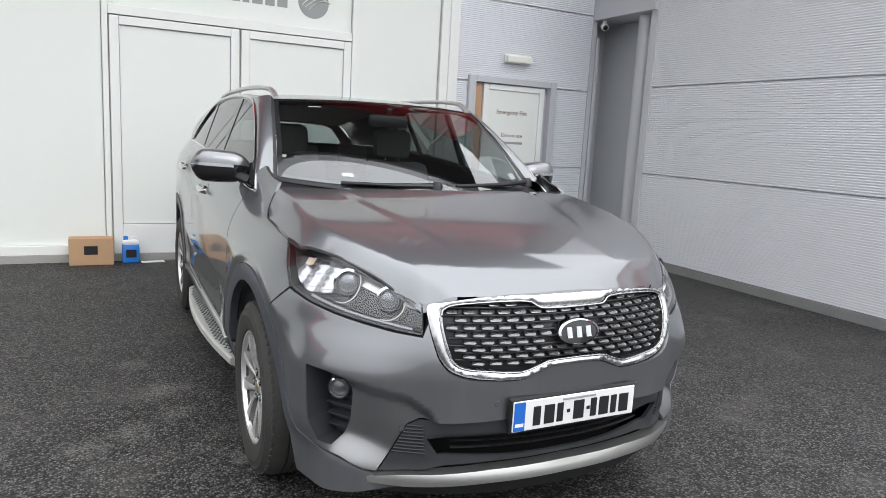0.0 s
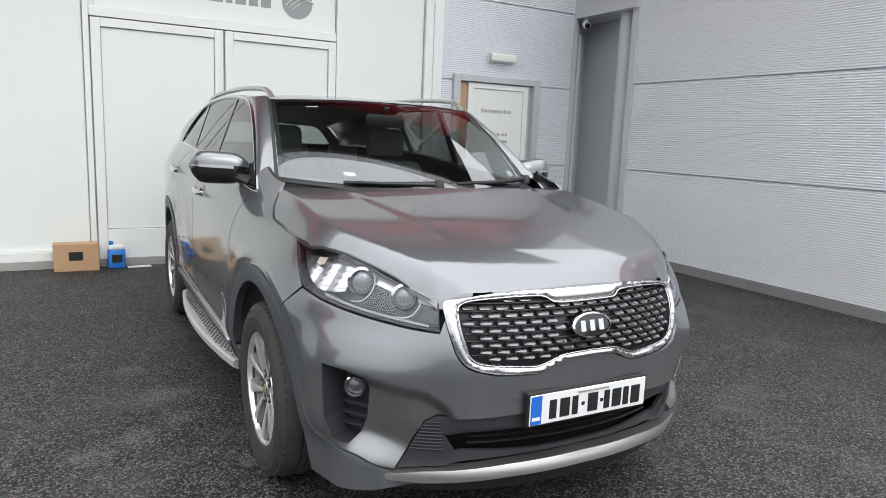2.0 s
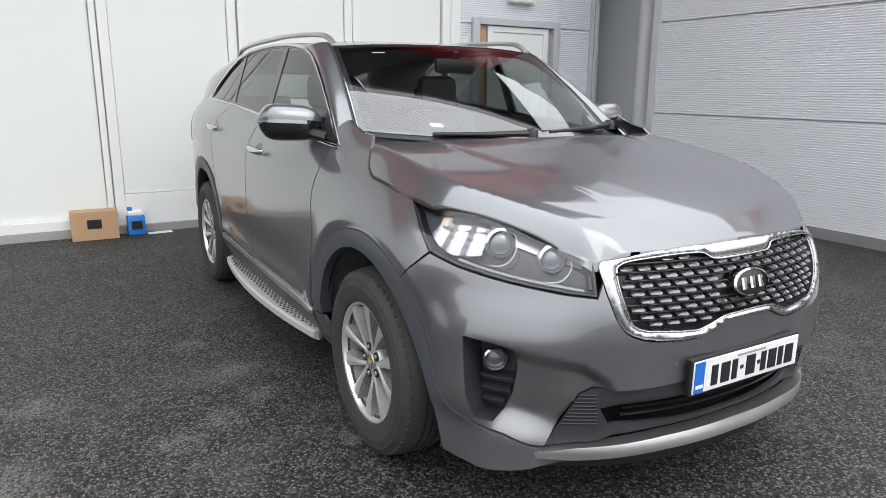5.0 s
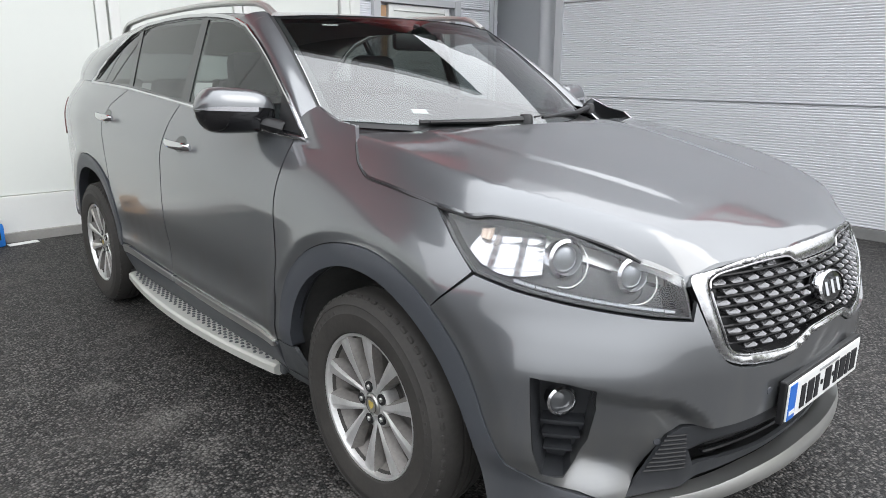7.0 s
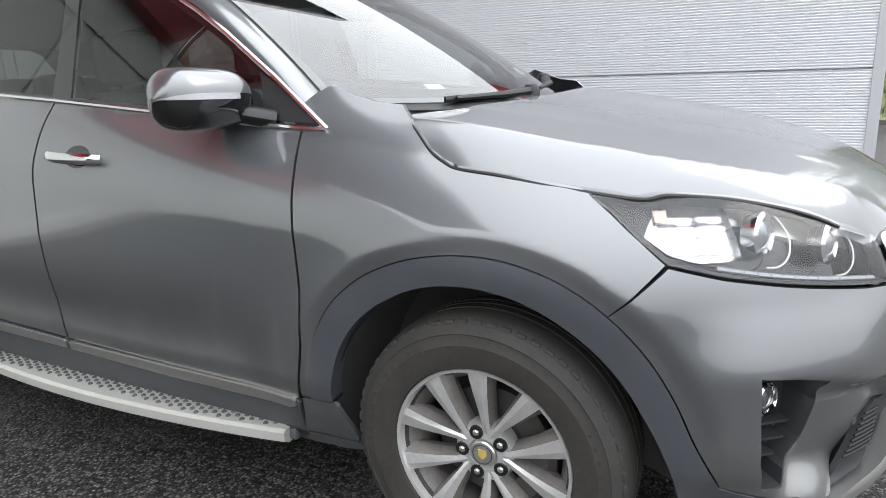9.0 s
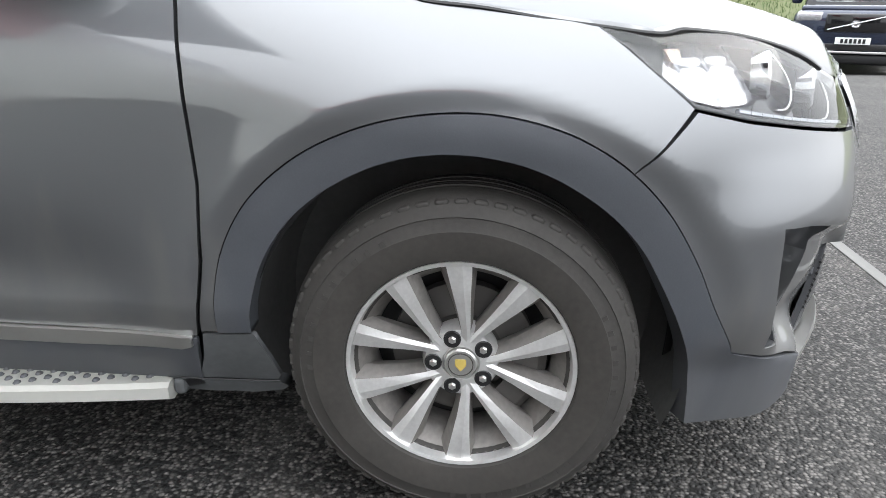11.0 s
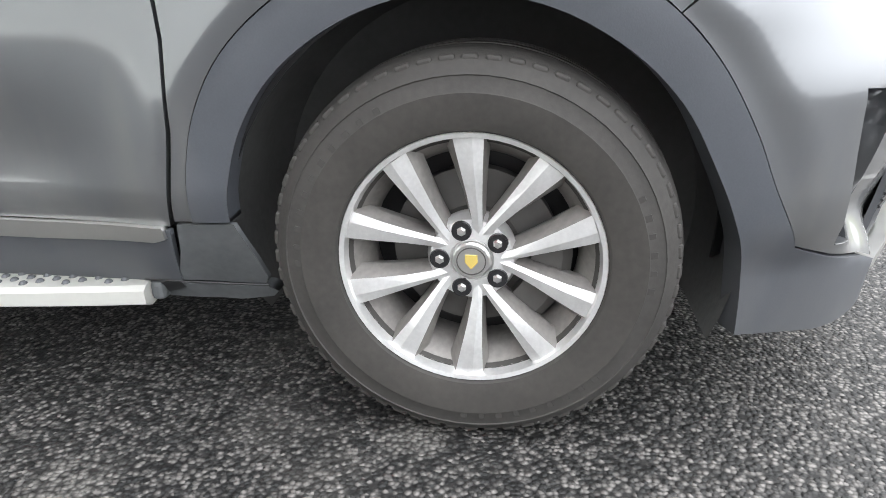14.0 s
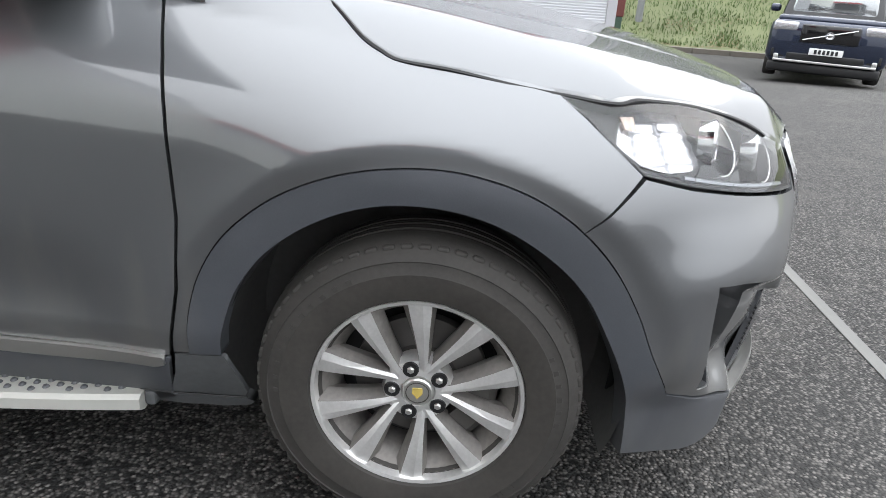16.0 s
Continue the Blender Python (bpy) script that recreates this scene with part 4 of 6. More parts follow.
    loft("screen_edge", lambda k, t: pillar(k, t, sd, -0.006), np.linspace(-0.05, 0.12, 3), np.linspace(-0.03, 1.05, 24), BLACK, CAR, "black rubber edge of the windscreen")
    # roof rail
    ys = np.linspace(1.05, 2.95, 30)
    rail = [(-sd * (ROOF_A(y) - 0.015), y, ROOF_Z(y) - 0.03 + 0.045 * smooth(1.03, 1.16, y) * smooth(2.97, 2.84, y)) for y in ys]
    part("roof_rail", tube(rail, 0.017, 10, (1.1, 0.8)), SATIN, CAR, "satin silver roof rail", True)
    # pull handles over flat black patches that paint in their bowls' shade
    for own, u0, u1, z0, z1 in ((fd, 2.735, 2.995, 1.071, 1.079), (rd, 3.735, 3.99, 1.138, 1.145)):
        mid = ((u0 + u1) / 2, (z0 + z1) / 2)
        bowl = [(mid[0] + 0.055 * math.cos(a), mid[1] + 0.033 * math.sin(a)) for a in np.linspace(0, math.tau, 20, endpoint=False)]
        skin("bowl_shade", body, F(bowl), GLOSSBLACK, own, "flat black patch for the shade in the handle bowl", out=0.0015, gap=0, thick=0.001, step=0.01)
        us = np.linspace(u0 + 0.01, u1 - 0.01, 14)
        lift = 0.012 + 0.026 * np.sin(np.linspace(0, math.pi, 14)) ** 0.5
        pts = np.array([body(m * a, z0 + (z1 - z0) * i / 13, l) for i, (a, l) in enumerate(zip(us, lift))])
        h = part("door_handle", tube(pts, [0.012] + [0.015] * 12 + [0.012], 10, (0.75, 1.15)), CHROME, own, "bright chrome pull handle", True)

# black inner shell seen in the joints
for m in (1, -1):
    F = lambda pts: np.array([(m * u, z) for u, z in pts], float)[::m]
    arch1 = [(1.53 - 0.47 * math.cos(a), 0.33 + 0.5 * math.sin(a)) for a in np.linspace(0, math.pi, 24)]
    arch2 = [(4.31 - 0.49 * math.cos(a), 0.33 + 0.5 * math.sin(a)) for a in np.linspace(0, math.pi, 24)]
    shell = [(0.0, 0.3)] + arch1 + arch2 + [(5.76, 0.33), (5.76, 1.31), (4.4, 1.3), (3.75, 1.27), (3.05, 1.215), (2.4, 1.165), (2.06, 1.13), (1.85, 1.15), (1.66, 1.06), (1.3, 1.0), (1.05, 0.98), (0.8, 0.93), (0.55, 0.86), (0.0, 0.88)]
    skin("inner_shell", lambda u, z, out=0.0: body(u, z, out - 0.1 * smooth(1.2, 1.0, np.abs(u))), F(shell), BLACK, CAR, "black inner body", out=-0.028, gap=0, step=0.05, thick=0.004)
    # wheel housings
    for y0 in (0.0, 2.78):
        bm = bmesh.new()
        ring = []
        for k in range(33):
            a = math.radians(-22 + 224 * k / 32)
            rim_x = abs(float(body(u_of_y(y0 + 0.465 * math.cos(a)), max(0.2, 0.37 + 0.465 * math.sin(a)), -0.02)[0]))
            row = [bm.verts.new((-m * x, y0 + r * math.cos(a), 0.37 + r * 1.0 * math.sin(a))) for r, x in ((0.05, 0.58), (0.44, 0.58), (0.46, 0.62), (0.465, rim_x))]
            if ring:
                for i in range(3):
                    bm.faces.new((ring[-1][i], ring[-1][i + 1], row[i + 1], row[i]))
            ring.append(row)
        part("wheel_housing", bm, HOUSING, CAR, "black felt wheel housing", True)

# front: bumper, bonnet, grille, lamps
HEAD = [(1.322, 1.030), (1.25, 1.019), (1.19, 1.0125), (1.13, 1.0125), (1.065, 1.017), (0.955, 1.005), (0.85, 0.985), (0.762, 0.957), (0.68, 0.933), (0.597, 0.906), (0.57, 0.897), (0.56, 0.798), (0.66, 0.807), (0.763, 0.821), (0.88, 0.838), (1.009, 0.858), (1.127, 0.884), (1.18, 0.925), (1.25, 0.982)]
GRILLE_OUT = [(0.0, 0.934), (0.18, 0.932), (0.36, 0.923), (0.5, 0.906), (0.555, 0.893), (0.545, 0.84), (0.52, 0.77), (0.5, 0.725), (0.46, 0.685), (0.38, 0.662), (0.25, 0.653), (0.2, 0.657), (0.15, 0.675), (0.1, 0.693), (0.0, 0.697)]
GRILLE_IN = [(0.0, 0.886), (0.12, 0.887), (0.15, 0.893), (0.185, 0.908), (0.3, 0.909), (0.44, 0.9), (0.49, 0.888), (0.502, 0.868), (0.495, 0.82), (0.475, 0.76), (0.453, 0.716), (0.413, 0.696), (0.33, 0.687), (0.24, 0.681), (0.2, 0.685), (0.15, 0.702), (0.105, 0.715), (0.0, 0.719)]


def whole(half):
    """An outline and its mirror image joined at the middle line."""
    h = np.array(half, float)
    return np.concatenate([h, np.array([(-u, z) for u, z in h[1:-1][::-1]])])


GRILLE_OUT, GRILLE_IN = ([tuple(q) for q in spline(line, 4)] for line in (GRILLE_OUT, GRILLE_IN))
FOG = [(0.948, 0.662), (0.87, 0.655), (0.8, 0.64), (0.792, 0.575), (0.806, 0.48), (0.833, 0.42), (0.862, 0.385), (0.915, 0.39), (0.935, 0.47), (0.942, 0.56)]
BUMP = GRILLE_OUT[:19:-1] + [(0.562, 0.796), (0.66, 0.805), (0.763, 0.819), (0.88, 0.836), (1.009, 0.856), (1.125, 0.882)] + ARCH_OUT[50:] + [(0.917, 0.369), (0.824, 0.35), (0.74, 0.318), (0.7, 0.312), (0.665, 0.37), (0.60, 0.49), (0.56, 0.512), (0.4, 0.515), (0.0, 0.52)]
FLIP = np.array([(-u, z) for u, z in FOG], float)[::-1]
skin("front_bumper", bumper, whole(BUMP), PAINT, CAR, holes=(np.array(FOG), FLIP), step=0.012)
LOWER = [(0.0, 0.519), (0.4, 0.514), (0.56, 0.511), (0.6, 0.489), (0.665, 0.369), (0.7, 0.309), (0.735, 0.299), (0.6, 0.318), (0.3, 0.335), (0.0, 0.34)]
SLOT = [(-0.53, 0.44), (-0.2, 0.458), (0.2, 0.458), (0.53, 0.44), (0.49, 0.375), (0.2, 0.358), (-0.2, 0.358), (-0.49, 0.375)]
lower = lambda u, z, out=0.0: body(u, z, out - 0.012 - 0.03 * smooth(0.47, 0.42, z) * smooth(0.55, 0.45, np.abs(u)))
low = skin("lower_grille", lower, whole(LOWER), DARK_PLASTIC, CAR, "matt dark grey plastic centre of the bumper", holes=(np.array(SLOT),), step=0.02)
for z in (0.392, 0.418):
    part("slat", tube([body(u, z, -0.06) for u in np.linspace(-0.44, 0.44, 21)], 0.006, 6, (1.6, 0.7)), BLACK, low)
for m in (1, -1):
    for k in range(9):
        z = 0.388 + k * 0.0125
        u0, u1 = 0.652 - 0.52 * (z - 0.388), 0.535 + 0.1 * (z - 0.388)
        part("mesh_bar", tube([body(m * u, z, -0.011) for u in np.linspace(u1, u0, 6)], 0.0035, 6), BLACK, low)
SKID = [(0.0, 0.338), (0.3, 0.333), (0.6, 0.316), (0.735, 0.297), (0.74, 0.272), (0.6, 0.268), (0.3, 0.285), (0.0, 0.29)]
skin("skid_plate", lambda u, z, out=0.0: body(u, z, out + 0.004 + 0.019 * np.sin(np.clip((0.338 - z) / 0.06, 0, 1) * 0.62 * math.pi)), whole(SKID), SATIN, CAR, "satin silver strip under the bumper", thick=0.05, step=0.014)
skin("underside", lambda u, z, out=0.0: body(u, z, out - 0.02), whole([(0.0, 0.3), (0.6, 0.29), (0.85, 0.285), (0.85, 0.22), (0.0, 0.22)]), BLACK, CAR, "black underside", thick=0.3)

hood = skin("bonnet", bonnet, whole([tuple(q) for q in HOOD_EDGE]), PAINT, CAR, step=0.02, gap=0.0036, thick=0.03)

for m in (1, -1):
    # a black tube laid in the shut gap draws its shade as a line
    rim_line = spline(HOOD_EDGE[5:17], 6)
    strip("shut_gap_shade", bonnet, rim_line * np.array([m, 1]), 0.0045, BLACK, CAR, "black line for the shade in the bonnet's shut gap", -0.004, 6)

G_OUT, G_IN = dense(whole(GRILLE_OUT), 0.01), dense(whole(GRILLE_IN), 0.01)


def surround_skin(u, z, out=0.0):
    """The bright frame's rounded section between its outer and its inner edge."""
    u, z = np.asarray(u, float), np.asarray(z, float)
    near = lambda ring: np.sqrt(np.min((u[..., None] - ring[:, 0]) ** 2 + (z[..., None] - ring[:, 1]) ** 2, -1))
    a, b = near(G_OUT), near(G_IN)
    f = a / (a + b + 1e-6)
    return body(u, z, out + 0.002 + 0.014 * np.sin(math.pi * np.clip(f, 0.02, 0.98)) ** 0.8 - 0.008 * f)


surround = skin("grille_surround", surround_skin, whole(GRILLE_OUT), SURROUND, CAR, "bright chrome grille surround", holes=(whole(GRILLE_IN),), step=0.012, thick=0.03)
strip("inner_edge", body, np.concatenate([whole(GRILLE_IN), whole(GRILLE_IN)[:1]]), 0.0028, SURROUND, surround, "", 0.012)
grille = skin("grille", body, whole(GRILLE_OUT), BLACK, CAR, "black honeycomb grille with bright slats", out=-0.03, gap=0.004)
inner = whole(GRILLE_IN)
for row in range(9):
    z = 0.898 - row * 0.0235
    for col in range(-9, 10):
        u = (col + 0.5 * (row % 2)) * 0.062
        if abs(u) > 0.5 or (abs(u) < 0.095 and 0.76 < z < 0.85):
            continue
        w = 0.0225
        if not inside(inner, np.array([[u - w, z - 0.006], [u + w, z - 0.006], [u - w, z + 0.007], [u + w, z + 0.007]])).all():
            continue
        # a six-sided tile, leaning back towards its top
        prof = [(-w, 0.0), (-w * 0.82, 0.005), (w * 0.82, 0.005), (w, 0.0), (w * 0.75, -0.0045), (-w * 0.75, -0.0045)]
        front = [body(u + a, z + b, -0.004 - (0.010 if b > 0 else 0.0)) for a, b in prof]
        back = [body(u + a * 1.05, z + b * 1.1, -0.03) for a, b in prof]
        fc = [(0, 1, 2, 3, 4, 5)] + [(i, i + 6, (i + 1) % 6 + 6, (i + 1) % 6) for i in range(6)]
        obj("slat", front + back, fc, SLAT, grille)
    if row < 8:
        zz = z - 0.01175
        us = [u for u in np.linspace(-0.5, 0.5, 41) if inside(inner, np.array([[u, zz]]))[0]]
        part("web", tube([body(u, zz, -0.016) for u in us], 0.0035, 6, (1, 1)), BLACK, grille)
# oval badge: a plain shape with pale strokes
bm_ = lambda r, h: [body(r * 0.0865 * math.cos(a), 0.806 + r * 0.0425 * math.sin(a), h) for a in np.linspace(0, math.tau, 36, endpoint=False)]
badge_v = bm_(1.0, -0.02) + bm_(1.0, 0.012) + bm_(0.9, 0.016)
badge = obj("badge", badge_v, [(i, (i + 1) % 36, (i + 1) % 36 + 36, i + 36) for i in range(36)] + [(i + 36, (i + 1) % 36 + 36, (i + 1) % 36 + 72, i + 72) for i in range(36)], CHROME, CAR, "oval chrome badge with a dark centre")
obj("badge_face", bm_(0.9, 0.013) + [body(0, 0.806, 0.014)], [(i, (i + 1) % 36, 36) for i in range(36)], GLOSSBLACK, badge)
for u0 in (0.04, 0.0, -0.04):
    part("bar", tube([body(u0, 0.788, 0.015), body(u0, 0.824, 0.015)], 0.009, 6, (1.3, 0.6)), CHROME, badge)

# number plate with plain bars for its writing
plate = thing("number_plate", label="white number plate with a blue band and black bars", category="number plate")
PY = -0.982
part("plate", box(-0.26, 0.26, PY, PY + 0.006, 0.482, 0.589, 0.003), WHITE, plate)
part("holder", box(-0.268, 0.268, PY + 0.0065, PY + 0.025, 0.474, 0.596, 0.004), BLACK, plate)
part("blue_band", box(-0.257, -0.213, PY - 0.002, PY + 0.001, 0.485, 0.586, 0.001), EU_BLUE, plate)
part("band_bar", box(-0.252, -0.219, PY - 0.003, PY - 0.0015, 0.5, 0.512), WHITE, plate)
for x0, w in ((-0.18, 0.03), (-0.135, 0.042), (-0.082, 0.026), (-0.012, 0.045), (0.062, 0.026), (0.1, 0.042), (0.152, 0.026), (0.19, 0.042)):
    part("bar", box(x0, x0 + w, PY - 0.003, PY + 0.001, 0.497, 0.565, 0.002), INK, plate)
for x0 in (-0.04, 0.045):
    part("dash_bar", box(x0, x0 + 0.012, PY - 0.003, PY + 0.001, 0.526, 0.538), INK, plate)
part("maker_bar", box(-0.06, 0.08, PY - 0.003, PY + 0.001, 0.573, 0.579), GREY_INK, plate)

for m in (1, -1):
    F = lambda pts: np.array([(m * u, z) for u, z in pts], float)[::m]
    # headlamps
    lamp = skin("headlamp", body, F(HEAD), GLOSSBLACK, CAR, "headlamp with two projectors and a chrome corner", out=-0.075, gap=0.004, thick=0.01)
    REFL = [(1.295, 1.016), (1.2, 1.003), (1.07, 1.004), (0.955, 0.99), (0.95, 0.888), (1.04, 0.88), (1.115, 0.895), (1.18, 0.937), (1.25, 0.988)]
    skin("reflector", lambda u, z, out=0.0: body(u, z, out - 0.022 - 0.3 * (np.asarray(z) - 0.89) - 0.006 * np.abs(np.sin(np.asarray(z) * 150)) * smooth(1.16, 1.12, np.abs(u)) - 0.012 * np.abs(np.sin(np.asarray(u) * 38)) ** 3 * smooth(1.16, 1.1, np.abs(u))), F(REFL), REFLECTOR, lamp, "bright faceted reflector", step=0.006, gap=0)
    skin("indicator", lambda u, z, out=0.0: body(u, z, out - 0.03 - 0.006 * np.abs(np.sin(np.asarray(u) * 200))), F([(1.155, 0.982), (1.12, 0.982), (1.118, 0.956), (1.148, 0.96)]), AMBER, lamp, "amber indicator", step=0.006, gap=0)
    # pale panel for chrome trim and the sky's reflection in the cover's upper half
    TOPSTRIP = [(0.96, 0.998), (0.85, 0.979), (0.762, 0.951), (0.6, 0.902), (0.6, 0.862), (0.7, 0.884), (0.8, 0.91), (0.96, 0.945)]
    skin("bezel", body, F(TOPSTRIP), SATIN, lamp, "pale bezel behind the projectors, also for the cover's sky reflection", out=-0.06, gap=0, step=0.012)
    for uc, zc, r in ((0.885, 0.928, 0.046), (0.7, 0.893, 0.043)):
        c = Vector(body(m * uc, zc, -0.03))
        hm = Matrix.Translation(c) @ Vector((-m * 0.35, -1, 0.1)).to_track_quat("Z", "Y").to_matrix().to_4x4()
        part("projector_ring", lathe([(r, -0.03), (r + 0.004, 0.0), (r - 0.004, 0.006), (r - 0.009, -0.004), (r - 0.009, -0.03)], hm, 32), CHROME, lamp, "chrome ring", True)
        part("projector_lens", lathe([(0.0001, 0.008)] + [((r - 0.01) * math.sin(a), -0.012 + 0.02 * math.cos(a)) for a in np.linspace(0.15, 1.57, 8)], hm, 28), BLUE_LENS, lamp, "clear projector lens", True)
        part("light_guide", tube([body(m * (uc + 0.062 * math.cos(a)), zc - 0.006 + 0.062 * math.sin(a) * 0.9, -0.022) for a in np.linspace(2.2, 5.0, 14)], 0.0019, 6), SATIN, lamp)
    guide = curve1([0.59, 0.68, 0.763, 0.88, 0.98, 1.03], [0.81, 0.822, 0.833, 0.85, 0.866, 0.875])
    for k in range(14):
        us = np.linspace(0.6 + 0.03 * k, 0.6285 + 0.03 * k, 4)
        part("day_light", tube([body(m * u, float(guide(u)), -0.02) for u in us], 0.0065, 6, (1, 0.9)), LED, lamp, "pale light segment", True)
    skin("lamp_cover", body, F(HEAD), CLEAR, lamp, "clear plastic cover", out=0.0, gap=0.004, thick=0.006)
    edge_ = np.array(HEAD, float)
    skin("lamp_border", body, F([tuple(q) for q in edge_]), BLACK, lamp, "black border inside the cover", holes=(F([tuple(q) for q in shrink(edge_, 0.011)]),), out=-0.006, gap=0.002, thick=0.03)
    # fog lamp pockets
    pocket = skin("fog_pocket", body, F(FOG), DARK_PLASTIC, CAR, "black fog lamp pocket with fins", out=-0.085, gap=-0.006, thick=0.01)
    wall = F(FOG)
    d = dense(wall, 0.02)
    n_ = len(d)
    obj("pocket_wall", list(bumper(d[:, 0], d[:, 1], -0.004)) + list(body(d[:, 0], d[:, 1], -0.09)), [(i, (i + 1) % n_, n_ + (i + 1) % n_, n_ + i) for i in range(n_) if abs(d[i, 0]) > 0.84], DARK_PLASTIC, pocket)
    obj("painted_wall", list(bumper(d[:, 0], d[:, 1], -0.004)) + list(body(d[:, 0], d[:, 1], -0.09)), [(i, (i + 1) % n_, n_ + (i + 1) % n_, n_ + i) for i in range(n_) if abs(d[i, 0]) <= 0.84], PAINT, pocket, "painted inner side of the pocket")
    c = Vector(body(m * 0.876, 0.566, -0.05))
    hm = Matrix.Translation(c) @ Vector((-m * 0.55, -1, 0.05)).to_track_quat("Z", "Y").to_matrix().to_4x4()
    part("fog_ring", lathe([(0.036, -0.03), (0.04, 0.004), (0.034, 0.008), (0.029, 0.0), (0.029, -0.03)], hm, 28), CHROME, pocket, "chrome ring", True)
    part("fog_lens", lathe([(0.0001, 0.004), (0.015, 0.003), (0.029, -0.006)], hm, 24), FOG_LENS, pocket, "clear lens", True)
    for z0, u0, u1 in ((0.63, 0.80, 0.9), (0.505, 0.81, 0.93), (0.465, 0.82, 0.925), (0.425, 0.84, 0.92)):
        us = np.linspace(u0, u1, 7)
        vs_ = [body(m * u, z0 + 0.012 * k, o) for u in us for k, o in ((0.0, -0.045), (0.5, -0.045), (1, -0.085), (-0.6, -0.085))]
        fc = [(4 * i + j, 4 * i + (j + 1) % 4, 4 * i + 4 + (j + 1) % 4, 4 * i + 4 + j) for i in range(6) for j in range(4)] + [(0, 1, 2, 3), (24, 27, 26, 25)]
        obj("fin", vs_, fc, DARK_PLASTIC, pocket)
    # parking sensors
    for u, z in ((0.62, 0.47), (0.3, 0.575)):
        c = Vector(bumper(m * u, z, 0.0))
        d2 = (Vector(bumper(m * u, z, 0.01)) - c).to_track_quat("Z", "Y").to_matrix().to_4x4()
        part("parking_sensor", lathe([(0.0001, 0.002), (0.009, 0.002), (0.0105, 0.0), (0.0105, -0.004)], Matrix.Translation(c) @ d2, 16), CLADDING, CAR, "small round sensor", True)

# glass, roof and rear end
skin("windscreen", screen, [(-0.995, 0.015), (-0.5, 0.015), (0, 0.015), (0.5, 0.015), (0.995, 0.015), (0.995, 0.5), (0.995, 0.985), (0.5, 0.985), (0, 0.985), (-0.5, 0.985), (-0.995, 0.985), (-0.995, 0.5)], WINDSCREEN, CAR, "clear windscreen reflecting the sky", step=0.035, gap=0, thick=0.004)
loft("screen_band", lambda s, t: screen(s, t, -0.004), np.linspace(-1, 1, 30), np.linspace(0.975, 1.01, 4), BLACK, CAR, "black band of the windscreen")
loft("screen_band", lambda s, t: screen(s, t, -0.004), np.linspace(-1, 1, 30), np.linspace(-0.02, 0.05, 4), BLACK, CAR, "black band of the windscreen")
for m in (1, -1):
    loft("screen_band", lambda s, t: screen(s, t, -0.005), m * np.linspace(0.962, 1.012, 4), np.linspace(-0.02, 1.01, 24), BLACK, CAR, "black band of the windscreen")
loft("cowl", lambda s, t: bonnet(s * 0.758, HOOD_REAR(np.abs(s) * 0.758)) * (1 - t)[..., None] + screen(s * 1.02, 0.03 + 0 * t) * t[..., None] + np.stack([0 * s, 0 * s, -0.022 - 0.02 * np.sin(t * math.pi)], -1), np.linspace(-1, 1, 30), np.linspace(-0.05, 1.0, 6), BLACK, CAR, "black plastic cowl under the wipers")
loft("roof", roof, np.linspace(-1, 1, 33), np.linspace(0.948, 3.62, 60), PAINT, CAR)


def tail(s, t, out=0.0):
    """The tailgate's upper part: s across, t from the waist up to the roof."""
    s, t = np.asarray(s, float), np.asarray(t, float)
    a = 0.745 + (0.575 - 0.745) * t
    y = 3.78 - 0.17 * t - 0.24 * np.abs(s) ** 3 * (1 - t) + out - 0.06 * np.abs(s) ** 3 * t
    z = 1.29 + (1.51 - 1.29) * t + 0.0 * s
    return np.stack([s * a, y, z - 0.03 * np.abs(s) ** 2.5 * t], -1)


REARWIN = [(-0.8, 0.05), (0, 0.05), (0.8, 0.05), (0.86, 0.2), (0.84, 0.8), (0.75, 0.92), (0, 0.94), (-0.75, 0.92), (-0.84, 0.8), (-0.86, 0.2)]
gate = skin("tailgate", tail, [(-1, 0), (0, 0), (1, 0), (1, 1), (0, 1), (-1, 1)], PAINT, CAR, holes=(np.array(REARWIN),), step=0.05, gap=0)
skin("rear_screen", tail, REARWIN, SIDEGLASS, gate, "tinted rear window", out=-0.004, gap=0, step=0.06, thick=0.003)
for m in (1, -1):
    skin("rear_lamp", body, np.array([(m * u, z) for u, z in [(4.95, 0.98), (5.12, 0.96), (5.16, 1.2), (5.02, 1.21)]], float)[::m], RED_BIN, CAR, "red rear lamp", out=0.006)

# wipers
for pts in ([(-0.01, 0.19, 1.203), (-0.22, 0.2, 1.203), (-0.43, 0.268, 1.204)], [(0.62, 0.365, 1.224), (0.4, 0.262, 1.212), (0.1, 0.2, 1.206)]):
    wip = part("wiper", tube(pts, [0.015, 0.011, 0.006], 8), BLACK, CAR, "black wiper arm", True)
    q = [Vector(p) + Vector((0, 0.012, -0.002)) for p in pts]
    part("blade", tube([q[0].lerp(q[1], 0.2), q[1], q[2] + (q[2] - q[1]) * 0.15], 0.007, 6, (0.8, 1.6)), BLACK, wip)
    piv = Vector(pts[0])
    part("pivot", lathe([(0.0001, 0.022), (0.02, 0.02), (0.027, 0.008), (0.03, -0.025)], Matrix.Translation(piv), 16), BLACK, wip, "", True)

